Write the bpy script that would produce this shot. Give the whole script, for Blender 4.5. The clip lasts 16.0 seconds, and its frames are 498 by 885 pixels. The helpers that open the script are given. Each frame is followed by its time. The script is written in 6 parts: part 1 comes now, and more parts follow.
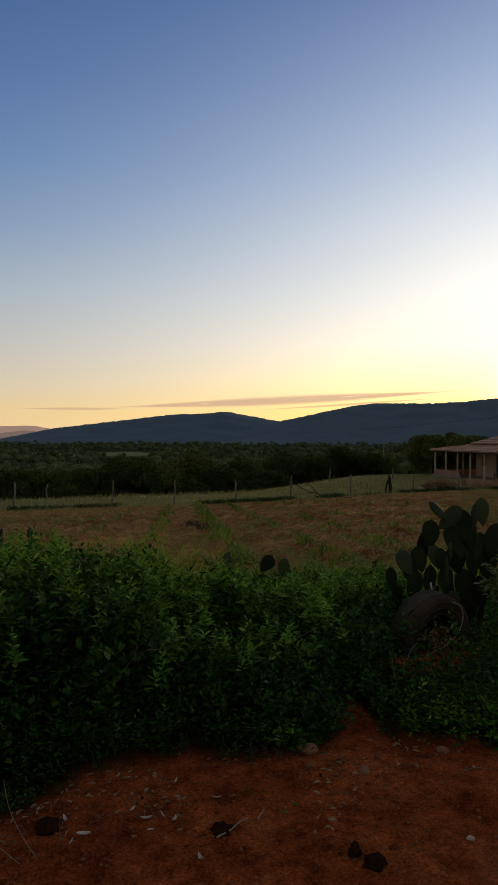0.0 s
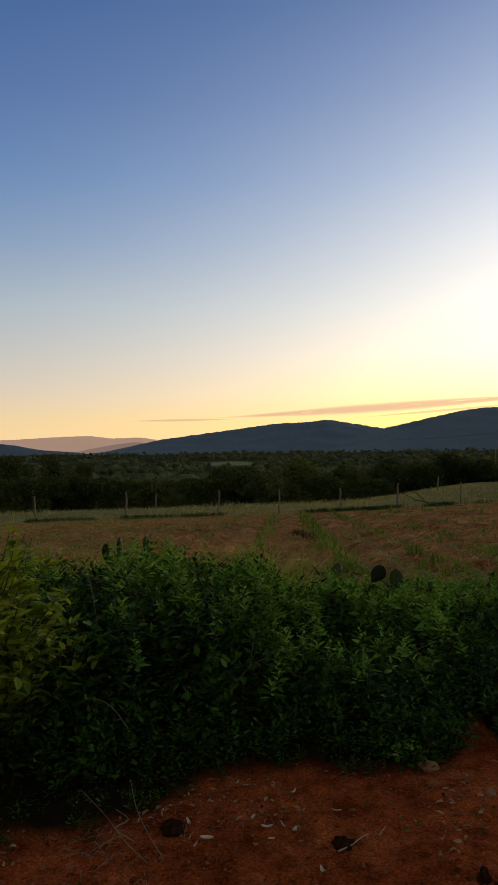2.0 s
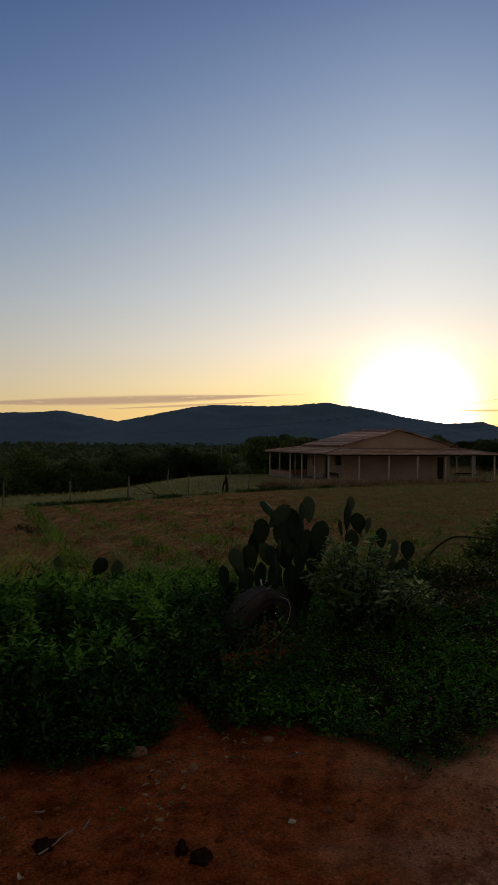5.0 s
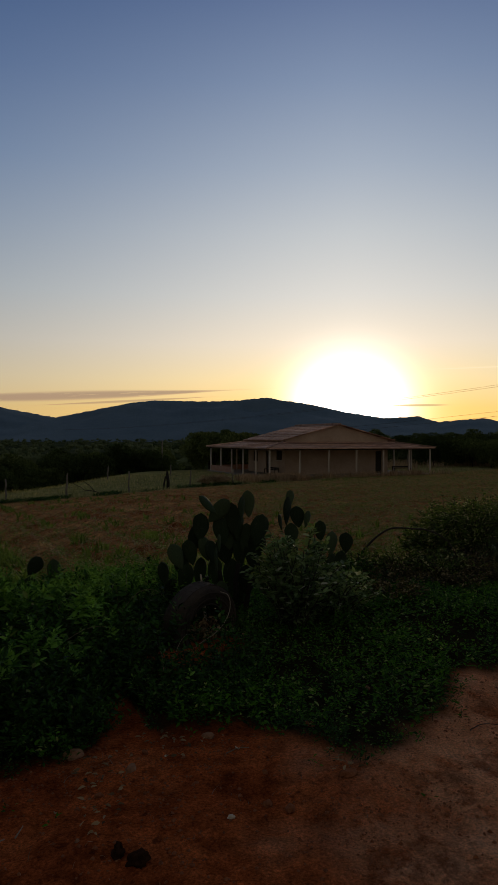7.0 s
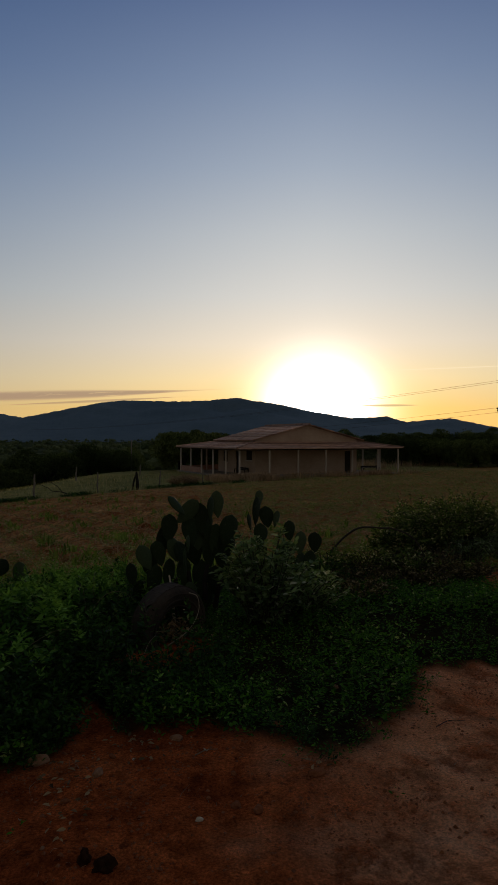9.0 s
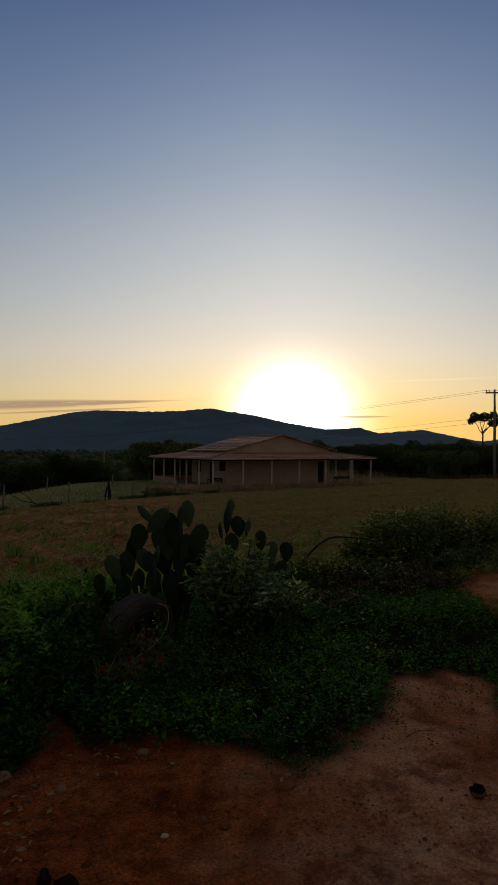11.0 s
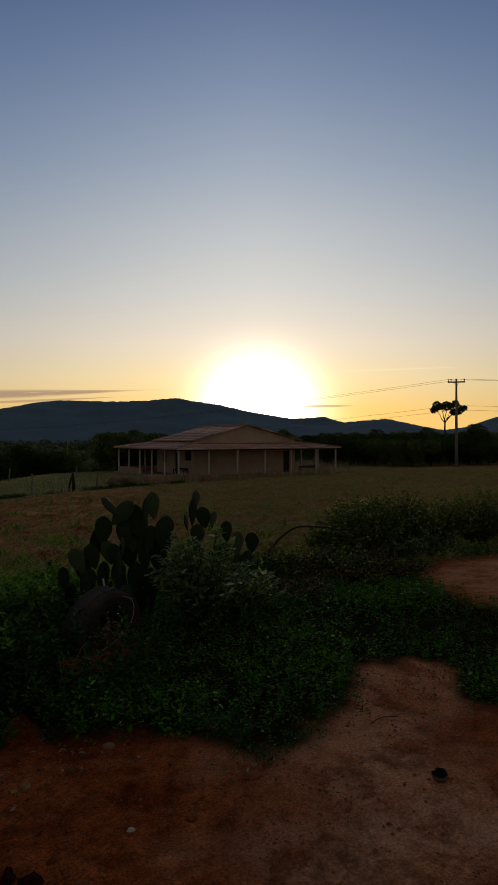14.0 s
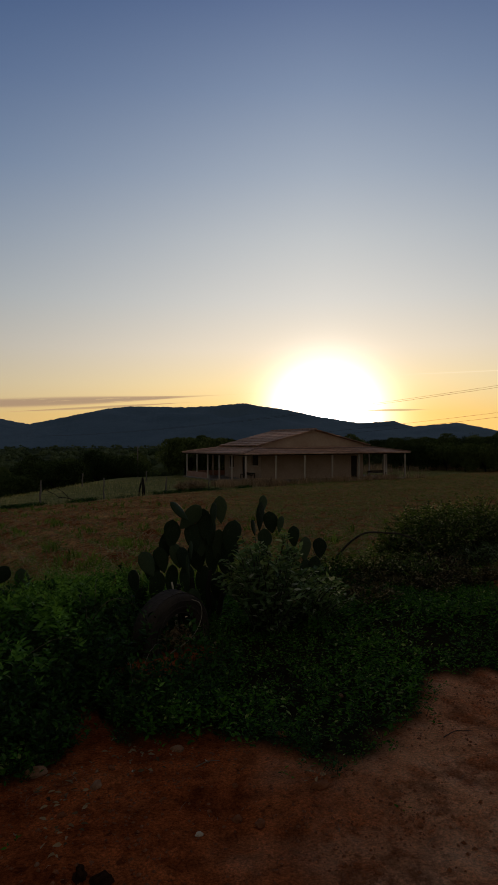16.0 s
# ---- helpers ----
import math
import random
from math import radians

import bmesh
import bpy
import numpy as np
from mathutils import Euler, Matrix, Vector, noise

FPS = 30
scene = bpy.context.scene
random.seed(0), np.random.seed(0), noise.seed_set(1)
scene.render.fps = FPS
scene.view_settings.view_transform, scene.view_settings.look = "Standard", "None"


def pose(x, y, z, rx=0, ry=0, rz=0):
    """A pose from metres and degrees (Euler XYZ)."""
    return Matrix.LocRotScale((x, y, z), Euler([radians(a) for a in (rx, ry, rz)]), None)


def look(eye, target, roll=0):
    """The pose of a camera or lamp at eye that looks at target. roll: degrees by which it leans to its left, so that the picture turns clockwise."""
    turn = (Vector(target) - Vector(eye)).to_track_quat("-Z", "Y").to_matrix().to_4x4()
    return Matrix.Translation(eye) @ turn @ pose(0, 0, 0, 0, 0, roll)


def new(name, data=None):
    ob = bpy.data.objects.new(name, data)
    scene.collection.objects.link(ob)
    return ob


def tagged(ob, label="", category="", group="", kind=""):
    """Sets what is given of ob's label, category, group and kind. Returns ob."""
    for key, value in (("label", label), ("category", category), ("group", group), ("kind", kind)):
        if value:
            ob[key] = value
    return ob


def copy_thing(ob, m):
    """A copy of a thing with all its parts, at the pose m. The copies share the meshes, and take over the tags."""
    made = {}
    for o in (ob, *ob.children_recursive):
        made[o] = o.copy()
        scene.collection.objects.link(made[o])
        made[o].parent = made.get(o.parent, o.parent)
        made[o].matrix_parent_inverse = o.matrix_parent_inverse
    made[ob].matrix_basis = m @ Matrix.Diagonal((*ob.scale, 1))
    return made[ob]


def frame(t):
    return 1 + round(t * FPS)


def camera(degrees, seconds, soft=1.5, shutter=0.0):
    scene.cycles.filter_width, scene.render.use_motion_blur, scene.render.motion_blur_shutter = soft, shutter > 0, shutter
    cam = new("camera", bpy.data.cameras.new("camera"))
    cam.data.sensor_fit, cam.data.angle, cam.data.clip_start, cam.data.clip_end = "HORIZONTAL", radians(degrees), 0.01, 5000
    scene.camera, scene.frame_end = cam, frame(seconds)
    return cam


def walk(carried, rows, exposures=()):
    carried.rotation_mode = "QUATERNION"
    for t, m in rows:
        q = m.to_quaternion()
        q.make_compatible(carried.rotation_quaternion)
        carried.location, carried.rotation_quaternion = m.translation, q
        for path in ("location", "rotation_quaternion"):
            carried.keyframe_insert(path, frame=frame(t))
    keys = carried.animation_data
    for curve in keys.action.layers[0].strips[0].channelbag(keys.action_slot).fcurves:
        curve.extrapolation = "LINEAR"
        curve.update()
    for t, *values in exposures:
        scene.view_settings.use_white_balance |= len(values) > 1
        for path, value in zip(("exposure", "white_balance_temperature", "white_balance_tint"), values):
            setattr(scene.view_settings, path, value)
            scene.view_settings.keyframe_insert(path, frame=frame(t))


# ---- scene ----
# ---------------------------------------------------------------- camera
cam = camera(41.0, 16.0, soft=1.5)
EYE = 1.6
# seconds, x, y, z from the first eye, turn to the right, look up, lean to the right
ROWS = [
    (0.0, 0.000, 0.000, 0.000, 0.00, -0.16, -0.13),
    (0.5, 0.000, 0.008, 0.003, 0.14, -1.59, -0.37),
    (1.0, -0.008, -0.001, 0.005, -0.94, -0.54, -0.68),
    (1.5, -0.031, -0.032, 0.023, -5.39, 0.69, 0.52),
    (2.0, -0.045, -0.021, 0.011, -8.82, 0.64, 0.81),
    (2.5, -0.014, 0.007, -0.003, -4.24, 0.96, -0.38),
    (3.0, 0.019, 0.010, 0.001, -0.53, 0.65, 0.16),
    (3.5, 0.028, 0.027, -0.008, 2.97, 0.52, -0.60),
    (4.0, 0.031, 0.027, -0.011, 7.53, -0.27, -1.32),
    (4.5, 0.034, 0.005, -0.004, 10.35, 0.37, 0.00),
    (5.0, 0.035, -0.007, 0.000, 13.80, -0.02, -0.54),
    (7.5, 0.070, 0.024, -0.011, 19.54, -0.43, 0.09),
    (8.0, 0.070, 0.024, -0.008, 20.44, -0.47, 0.11),
    (10.5, 0.106, 0.040, -0.016, 22.67, 0.12, -0.23),
    (11.0, 0.113, 0.051, -0.025, 23.66, 0.54, -0.22),
    (11.5, 0.119, 0.061, -0.025, 24.59, -0.48, -0.41),
    (12.0, 0.122, 0.054, -0.018, 24.68, -0.19, -0.17),
    (12.5, 0.119, 0.059, -0.019, 25.02, 0.13, -0.33),
    (13.0, 0.119, 0.062, -0.019, 24.79, 0.03, -0.02),
    (13.5, 0.124, 0.062, -0.017, 25.75, -0.01, 0.18),
    (14.0, 0.123, 0.059, -0.014, 26.61, -0.35, 0.11),
    (14.5, 0.132, 0.055, -0.017, 26.45, 0.11, 0.54),
    (15.0, 0.122, 0.053, -0.011, 25.89, 0.03, 0.09),
    (15.5, 0.125, 0.059, -0.009, 23.71, 0.12, 0.37),
    (16.0, 0.130, 0.079, -0.016, 20.86, 0.08, 0.25),
]
# seconds, stops, kelvin, tint
EXPOSURES = [(0.0, -0.04, 6850, 12), (1.0, -0.05, 6900, 12), (1.5, 0.06, 7050, 12), (2.0, 0.2, 7300, 14), (2.5, 0.1, 7300, 15), (3.0, 0.02, 7300, 15), (3.5, -0.12, 7150, 14), (4.0, -0.33, 6900, 13), (5.0, -0.54, 6550, 11),
             (7.5, -0.76, 6550, 11), (8.0, -0.78, 6550, 11), (10.5, -0.78, 6600, 11), (16.0, -0.78, 6600, 11)]
walk(cam, [(t, pose(x, y, EYE + z, 0, 0, -turn) @ pose(0, 0, 0, 90 + up) @ pose(0, 0, 0, 0, 0, -lean))
           for t, x, y, z, turn, up, lean in ROWS], EXPOSURES)

# ---------------------------------------------------------------- sky and sun
SUN_AZ, SUN_EL = 27.5, 2.2
world = bpy.data.worlds.new("world")
scene.world = world
world.use_nodes = True
wn, wl = world.node_tree.nodes, world.node_tree.links
wn.clear()


def wmath(op, a, b=0.0, c=0.0, clamp=False):
    n = wn.new("ShaderNodeMath")
    n.operation, n.use_clamp = op, clamp
    for i, v in enumerate((a, b, c)):
        if isinstance(v, (int, float)):
            n.inputs[i].default_value = v
        else:
            wl.new(v, n.inputs[i])
    return n.outputs[0]


def wmix(kind, fac, a, b):
    n = wn.new("ShaderNodeMix")
    n.data_type, n.blend_type, n.clamp_result = "RGBA", kind, False
    for i, v in ((0, fac), (6, a), (7, b)):
        if isinstance(v, (int, float)):
            n.inputs[i].default_value = v
        elif isinstance(v, tuple):
            n.inputs[i].default_value = (*v, 1)
        else:
            wl.new(v, n.inputs[i])
    return n.outputs[2]


def wramp(fac, stops):
    n = wn.new("ShaderNodeValToRGB")
    r = n.color_ramp
    while len(r.elements) < len(stops):
        r.elements.new(0.5)
    for e, (p, c) in zip(r.elements, stops):
        e.position, e.color = p, (*c, 1)
    wl.new(fac, n.inputs[0])
    return n.outputs[0]


sky = wn.new("ShaderNodeTexSky")
sky.sky_type, sky.sun_disc = "NISHITA", False
sky.sun_elevation, sky.sun_rotation = radians(SUN_EL), radians(SUN_AZ)
sky.altitude, sky.air_density, sky.dust_density, sky.ozone_density = 400, 1.0, 1.0, 3.0
sun_way = Vector((math.sin(radians(SUN_AZ)) * math.cos(radians(SUN_EL)),
                  math.cos(radians(SUN_AZ)) * math.cos(radians(SUN_EL)), math.sin(radians(SUN_EL))))
coord = wn.new("ShaderNodeTexCoord").outputs["Generated"]
split = wn.new("ShaderNodeSeparateXYZ")
wl.new(coord, split.inputs[0])
lift = wmath("MULTIPLY", wmath("ARCSINE", split.outputs[2]), 2 / math.pi)          # 0 at the horizon, 1 overhead
bearing = wmath("MULTIPLY", wmath("ARCTAN2", split.outputs[0], split.outputs[1]), 180 / math.pi)
height = wmath("MULTIPLY", lift, 90.0)
dot = wn.new("ShaderNodeVectorMath")
dot.operation = "DOT_PRODUCT"
wl.new(coord, dot.inputs[0])
dot.inputs[1].default_value = sun_way
apart = wmath("MULTIPLY", wmath("ARCCOSINE", dot.outputs["Value"]), 180 / math.pi)  # degrees from the sun


def el(d):
    return math.sqrt(max(d, 0) / 90)


def fade(value, middle, width, power):
    """1 at the middle, falling off to either side."""
    return wmath("EXPONENT", wmath("MULTIPLY", wmath("POWER", wmath("DIVIDE", wmath("ABSOLUTE", wmath("SUBTRACT", value, middle)), width), power), -1.0))


rise = wmath("SQRT", wmath("MAXIMUM", lift, 0.0))
# the sky over the sun, and the sky away from it
sunward = wramp(rise, [
    (el(0.0), (1.86, 1.06, 0.22)), (el(2.5), (1.70, 1.09, 0.30)), (el(5), (1.66, 1.29, 0.66)), (el(8), (1.46, 1.27, 0.98)), (el(12), (1.13, 1.11, 1.03)), (el(17), (0.86, 0.91, 0.93)),
    (el(22), (0.585, 0.68, 0.81)), (el(28), (0.345, 0.45, 0.65)), (el(34), (0.18, 0.26, 0.47)), (el(48), (0.11, 0.135, 0.20)), (el(90), (0.102, 0.105, 0.116))])
away = wramp(rise, [
    (el(0.0), (0.70, 0.55, 0.37)), (el(2.5), (0.60, 0.50, 0.33)), (el(5), (0.46, 0.43, 0.40)), (el(8), (0.35, 0.385, 0.41)), (el(12), (0.25, 0.34, 0.43)), (el(17), (0.125, 0.23, 0.41)),
    (el(22), (0.062, 0.165, 0.38)), (el(28), (0.042, 0.115, 0.31)), (el(34), (0.028, 0.095, 0.265)), (el(48), (0.06, 0.08, 0.13)), (el(90), (0.102, 0.105, 0.116))])
total = wmix("MIX", fade(bearing, SUN_AZ, 31.5, 1.5), away, sunward)
# the sky overhead and opposite the sun, grey with evening dust
opposite = wmath("MULTIPLY_ADD", wmath("POWER", wmath("MULTIPLY_ADD", dot.outputs["Value"], -0.5, 0.5, True), 2.0), 2.6, -0.28, True)
total = wmix("MIX", opposite, total, (0.182, 0.168, 0.138))
# forward scattering round the low sun
wide = wmath("DIVIDE", wmath("SUBTRACT", bearing, SUN_AZ), 1.12)
round_sun = wmath("SQRT", wmath("ADD", wmath("POWER", wmath("ABSOLUTE", wide), 2.0), wmath("POWER", wmath("ABSOLUTE", wmath("SUBTRACT", height, SUN_EL)), 2.0)))
core = wmix("MULTIPLY", 1.0, (9.0, 8.6, 8.0), fade(round_sun, 0.0, 3.0, 1.75))
total = wmix("ADD", 1.0, total, core)
total = wmix("ADD", 0.03, total, sky.outputs[0])
# thin streaks of cloud low over the ridge
streak = wn.new("ShaderNodeCombineXYZ")
wl.new(wmath("MULTIPLY", bearing, 0.16), streak.inputs[0])
wl.new(wmath("MULTIPLY_ADD", height, 3.2, wmath("MULTIPLY", bearing, -0.16)), streak.inputs[1])
cloud = wn.new("ShaderNodeTexNoise")
wl.new(streak.outputs[0], cloud.inputs["Vector"])
cloud.inputs["Scale"].default_value, cloud.inputs["Detail"].default_value, cloud.inputs["Roughness"].default_value = 1.0, 7, 0.66
patchy = wmath("MULTIPLY_ADD", cloud.outputs[0], 9.0, -2.9, True)


def cloud_bar(bearing_at, half, height_at, slope, thick, colour, strength, noisy):
    """One bar of cloud, brighter or darker than the sky behind it."""
    global total
    line = wmath("SUBTRACT", height, wmath("MULTIPLY", wmath("SUBTRACT", bearing, bearing_at), slope))
    taper = fade(bearing, bearing_at, half, 2.5)
    off = wmath("DIVIDE", wmath("SUBTRACT", line, height_at), wmath("MAXIMUM", taper, 0.05))
    bar = wmath("MULTIPLY", fade(off, 0.0, thick, 5.0), wmath("MULTIPLY", taper, 3.0, clamp=True))
    total = wmix("MIX", wmath("MULTIPLY", wmath("MULTIPLY", bar, noisy), strength, clamp=True), total, colour)


cloud_bar(3.0, 10.5, 3.45, 0.046, 0.36, (0.62, 0.41, 0.29), 0.8, patchy)
cloud_bar(8.5, 5.5, 3.10, 0.060, 0.10, (0.60, 0.40, 0.26), 0.6, patchy)
cloud_bar(-14.6, 3.2, 2.62, 0.01, 0.10, (0.55, 0.36, 0.25), 0.6, patchy)
cloud_bar(33.2, 2.0, 2.75, 0.0, 0.10, (0.95, 0.72, 0.36), 0.8, 1.0)
cloud_bar(38.5, 5.0, 5.75, 0.01, 0.05, (1.9, 1.55, 1.0), 0.4, 1.0)
bg = wn.new("ShaderNodeBackground")
bg.inputs[1].default_value = 1.0
out = wn.new("ShaderNodeOutputWorld")
wl.new(total, bg.inputs[0])
wl.new(bg.outputs[0], out.inputs[0])

sun_data = bpy.data.lights.new("sun", "SUN")
sun_data.energy, sun_data.angle, sun_data.color = 0.9, radians(0.53), (1.0, 0.72, 0.42)
sun = new("sun", sun_data)
sun.matrix_world = look(sun_way * 200 + Vector((0, 0, 1.5)), (0, 0, 0))

# ---------------------------------------------------------------- materials
class Nodes:
    """Shorthand for one node material."""

    def __init__(self, name):
        self.mat = bpy.data.materials.new(name)
        self.mat.use_nodes = True
        self.n, self.l = self.mat.node_tree.nodes, self.mat.node_tree.links
        self.bsdf = self.n["Principled BSDF"]

    def put(self, v, socket):
        if isinstance(v, bpy.types.NodeSocket):
            self.l.new(v, socket)
        elif isinstance(v, tuple):
            socket.default_value = (*v, 1) if len(v) == 3 and socket.type == "RGBA" else v
        else:
            socket.default_value = v

    def at(self):
        return self.n.new("ShaderNodeTexCoord").outputs["Object"]

    def noise(self, scale, detail=4, rough=0.6, vec=None, kind="noise"):
        t = self.n.new("ShaderNodeTexNoise" if kind == "noise" else "ShaderNodeTexVoronoi")
        self.l.new(vec if vec is not None else self.at(), t.inputs["Vector"])
        t.inputs["Scale"].default_value = scale
        if kind == "noise":
            t.inputs["Detail"].default_value, t.inputs["Roughness"].default_value = detail, rough
        return t.outputs[0]

    def stretch(self, x, y, z):
        m = self.n.new("ShaderNodeMapping")
        self.l.new(self.at(), m.inputs[0])
        m.inputs["Scale"].default_value = (x, y, z)
        return m.outputs[0]

    def ramp(self, fac, *stops):
        r = self.n.new("ShaderNodeValToRGB")
        while len(r.color_ramp.elements) < len(stops):
            r.color_ramp.elements.new(0.5)
        for e, (p, c) in zip(r.color_ramp.elements, stops):
            e.position, e.color = p, (*c, 1) if isinstance(c, tuple) else (c, c, c, 1)
        self.l.new(fac, r.inputs[0])
        return r.outputs[0]

    def mix(self, fac, a, b, kind="MIX"):
        m = self.n.new("ShaderNodeMix")
        m.data_type, m.blend_type = "RGBA", kind
        self.put(fac, m.inputs[0]), self.put(a, m.inputs[6]), self.put(b, m.inputs[7])
        return m.outputs[2]

    def math(self, op, a, b=0.0):
        m = self.n.new("ShaderNodeMath")
        m.operation = op
        self.put(a, m.inputs[0]), self.put(b, m.inputs[1])
        return m.outputs[0]

    def island(self):
        return self.n.new("ShaderNodeNewGeometry").outputs["Random Per Island"]

    def piece(self):
        return self.n.new("ShaderNodeObjectInfo").outputs["Random"]

    def zone(self, name):
        a = self.n.new("ShaderNodeAttribute")
        a.attribute_name = name
        return a.outputs["Fac"]

    def bump(self, height, strength=0.5, distance=0.02):
        b = self.n.new("ShaderNodeBump")
        b.inputs["Strength"].default_value, b.inputs["Distance"].default_value = strength, distance
        self.l.new(height, b.inputs["Height"])
        self.l.new(b.outputs[0], self.bsdf.inputs["Normal"])

    def done(self, colour, rough=0.8, metal=0.0, spec=0.3):
        self.put(colour, self.bsdf.inputs["Base Color"])
        self.put(rough, self.bsdf.inputs["Roughness"])
        self.put(metal, self.bsdf.inputs["Metallic"])
        self.bsdf.inputs["Specular IOR Level"].default_value = spec
        return self.mat


def plain(name, a, b, scale, rough=0.85, bump=0.3, depth=0.01, fine=None, spec=0.25):
    m = Nodes(name)
    big, small = m.noise(scale), m.noise(fine or scale * 9, 6, 0.7)
    f = m.math("ADD", m.math("MULTIPLY", big, 0.6), m.math("MULTIPLY", small, 0.4))
    m.bump(small, bump, depth)
    return m.done(m.ramp(f, (0.32, a), (0.68, b)), rough, 0, spec)


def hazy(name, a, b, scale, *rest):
    """A far range; emission and a pale base stand in for the bright air before it."""
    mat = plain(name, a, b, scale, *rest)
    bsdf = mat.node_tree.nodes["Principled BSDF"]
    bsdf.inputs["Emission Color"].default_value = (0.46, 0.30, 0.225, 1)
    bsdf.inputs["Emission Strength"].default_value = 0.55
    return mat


def leafy(name, dark, light, through_it=0.35, rough=0.5, spec=0.35, dry=None, dry_at=0.93, vary=False):
    """Leaves: a tone for each leaf, and light passing through it."""
    m = Nodes(name)
    stops = [(0.0, dark), (0.75, light)]
    # a paler share of leaves: dried ones, for some plants painted lit specks
    if dry:
        stops += [(dry_at, light), (min(dry_at + 0.03, 1.0), dry)]
    tone = m.ramp(m.island(), *stops)
    tone = m.mix(0.5, tone, m.ramp(m.noise(1.1, 3), (0.3, (0.35, 0.36, 0.34)), (0.7, (1.45, 1.4, 1.25))), "MULTIPLY")
    if vary:
        tone = m.mix(1.0, tone, m.ramp(m.piece(), (0.0, (0.5, 0.55, 0.5)), (1.0, (1.5, 1.4, 1.2))), "MULTIPLY")
    m.done(tone, rough, 0, spec)
    tr = m.n.new("ShaderNodeBsdfTranslucent")
    m.l.new(m.mix(1.0, tone, (1.5, 1.4, 0.8), "MULTIPLY"), tr.inputs[0])
    mixed = m.n.new("ShaderNodeMixShader")
    mixed.inputs[0].default_value = through_it
    m.l.new(m.bsdf.outputs[0], mixed.inputs[1]), m.l.new(tr.outputs[0], mixed.inputs[2])
    m.l.new(mixed.outputs[0], m.n["Material Output"].inputs[0])
    return m.mat


def ground_material():
    m = Nodes("ground")
    soil = m.ramp(m.noise(1.7, 4, 0.6), (0.32, (0.28, 0.060, 0.017)), (0.5, (0.45, 0.104, 0.029)), (0.68, (0.60, 0.165, 0.052)))
    crumbs = m.noise(75, 6, 0.72)
    clots = m.noise(19, 4, 0.6)
    soil = m.mix(0.8, soil, m.ramp(crumbs, (0.36, (0.35, 0.33, 0.32)), (0.64, (1.6, 1.58, 1.55))), "MULTIPLY")
    soil = m.mix(0.85, soil, m.ramp(m.noise(6.5, 5, 0.68), (0.36, (0.45, 0.42, 0.40)), (0.64, (1.45, 1.45, 1.45))), "MULTIPLY")
    soil = m.mix(m.ramp(clots, (0.60, 0.0), (0.70, 0.75)), soil, (0.075, 0.022, 0.010))
    pale = m.noise(46, 3, 0.6)
    soil = m.mix(m.ramp(pale, (0.68, 0.0), (0.76, 0.6)), soil, (0.62, 0.32, 0.18))
    trodden = m.ramp(m.noise(2.6, 5, 0.7), (0.3, (0.56, 0.185, 0.075)), (0.5, (0.84, 0.36, 0.17)), (0.7, (0.92, 0.46, 0.255)))
    patches = m.ramp(m.noise(3.2, 7, 0.8), (0.40, 0.25), (0.52, 1.0))
    soil = m.mix(m.math("MULTIPLY", m.zone("path"), patches), soil, m.mix(0.75, trodden, m.ramp(crumbs, (0.36, 0.5), (0.64, 1.45)), "MULTIPLY"))
    stains = m.math("MULTIPLY", m.ramp(m.noise(2.1, 6, 0.72), (0.55, 0.0), (0.66, 0.7)), m.zone("path"))
    soil = m.mix(stains, soil, (0.16, 0.055, 0.022))
    # near-black mottled ground wherever the weeds zone is set
    weed_ground = m.ramp(m.noise(14, 5, 0.8), (0.3, (0.012, 0.014, 0.006)), (0.7, (0.05, 0.035, 0.018)))
    soil = m.mix(m.zone("weeds"), soil, weed_ground)
    field = m.ramp(m.noise(0.55, 6, 0.7), (0.34, (0.25, 0.080, 0.027)), (0.66, (0.64, 0.35, 0.14)))
    field = m.mix(0.7, field, m.ramp(m.noise(5.0, 6, 0.8), (0.38, (0.22, 0.23, 0.21)), (0.62, (1.7, 1.65, 1.6))), "MULTIPLY")
    green = m.ramp(m.noise(1.6, 5, 0.75), (0.42, 0.0), (0.60, 1.0))
    field = m.mix(m.math("MULTIPLY", green, m.zone("green")), field, (0.27, 0.23, 0.075))
    soil = m.mix(m.zone("field"), soil, field)
    grass = m.ramp(m.noise(0.8, 6, 0.75), (0.3, (0.16, 0.17, 0.055)), (0.7, (0.40, 0.35, 0.15)))
    soil = m.mix(m.zone("grass"), soil, grass)
    valley = m.ramp(m.noise(0.016, 5, 0.6), (0.35, (0.026, 0.034, 0.018)), (0.55, (0.055, 0.066, 0.034)), (0.68, (0.12, 0.13, 0.07)))
    valley = m.mix(0.6, valley, m.ramp(m.noise(0.15, 6, 0.8), (0.3, 0.6), (0.7, 1.3)), "MULTIPLY")
    valley = m.mix(m.zone("meadow"), valley, m.ramp(m.noise(0.2, 5, 0.7), (0.3, (0.16, 0.18, 0.08)), (0.7, (0.32, 0.32, 0.16))))
    soil = m.mix(m.zone("valley"), soil, valley)
    lumps = m.math("ADD", m.math("MULTIPLY", m.noise(13, 6, 0.7), 0.8), m.math("MULTIPLY", crumbs, 0.55))
    clods = m.math("MULTIPLY", m.math("MULTIPLY", m.noise(3.5, 6, 0.75), 4.0), m.zone("field"))
    m.bump(m.math("ADD", lumps, clods), 1.0, 0.05)
    return m.done(soil, 1.0, 0, 0.0)


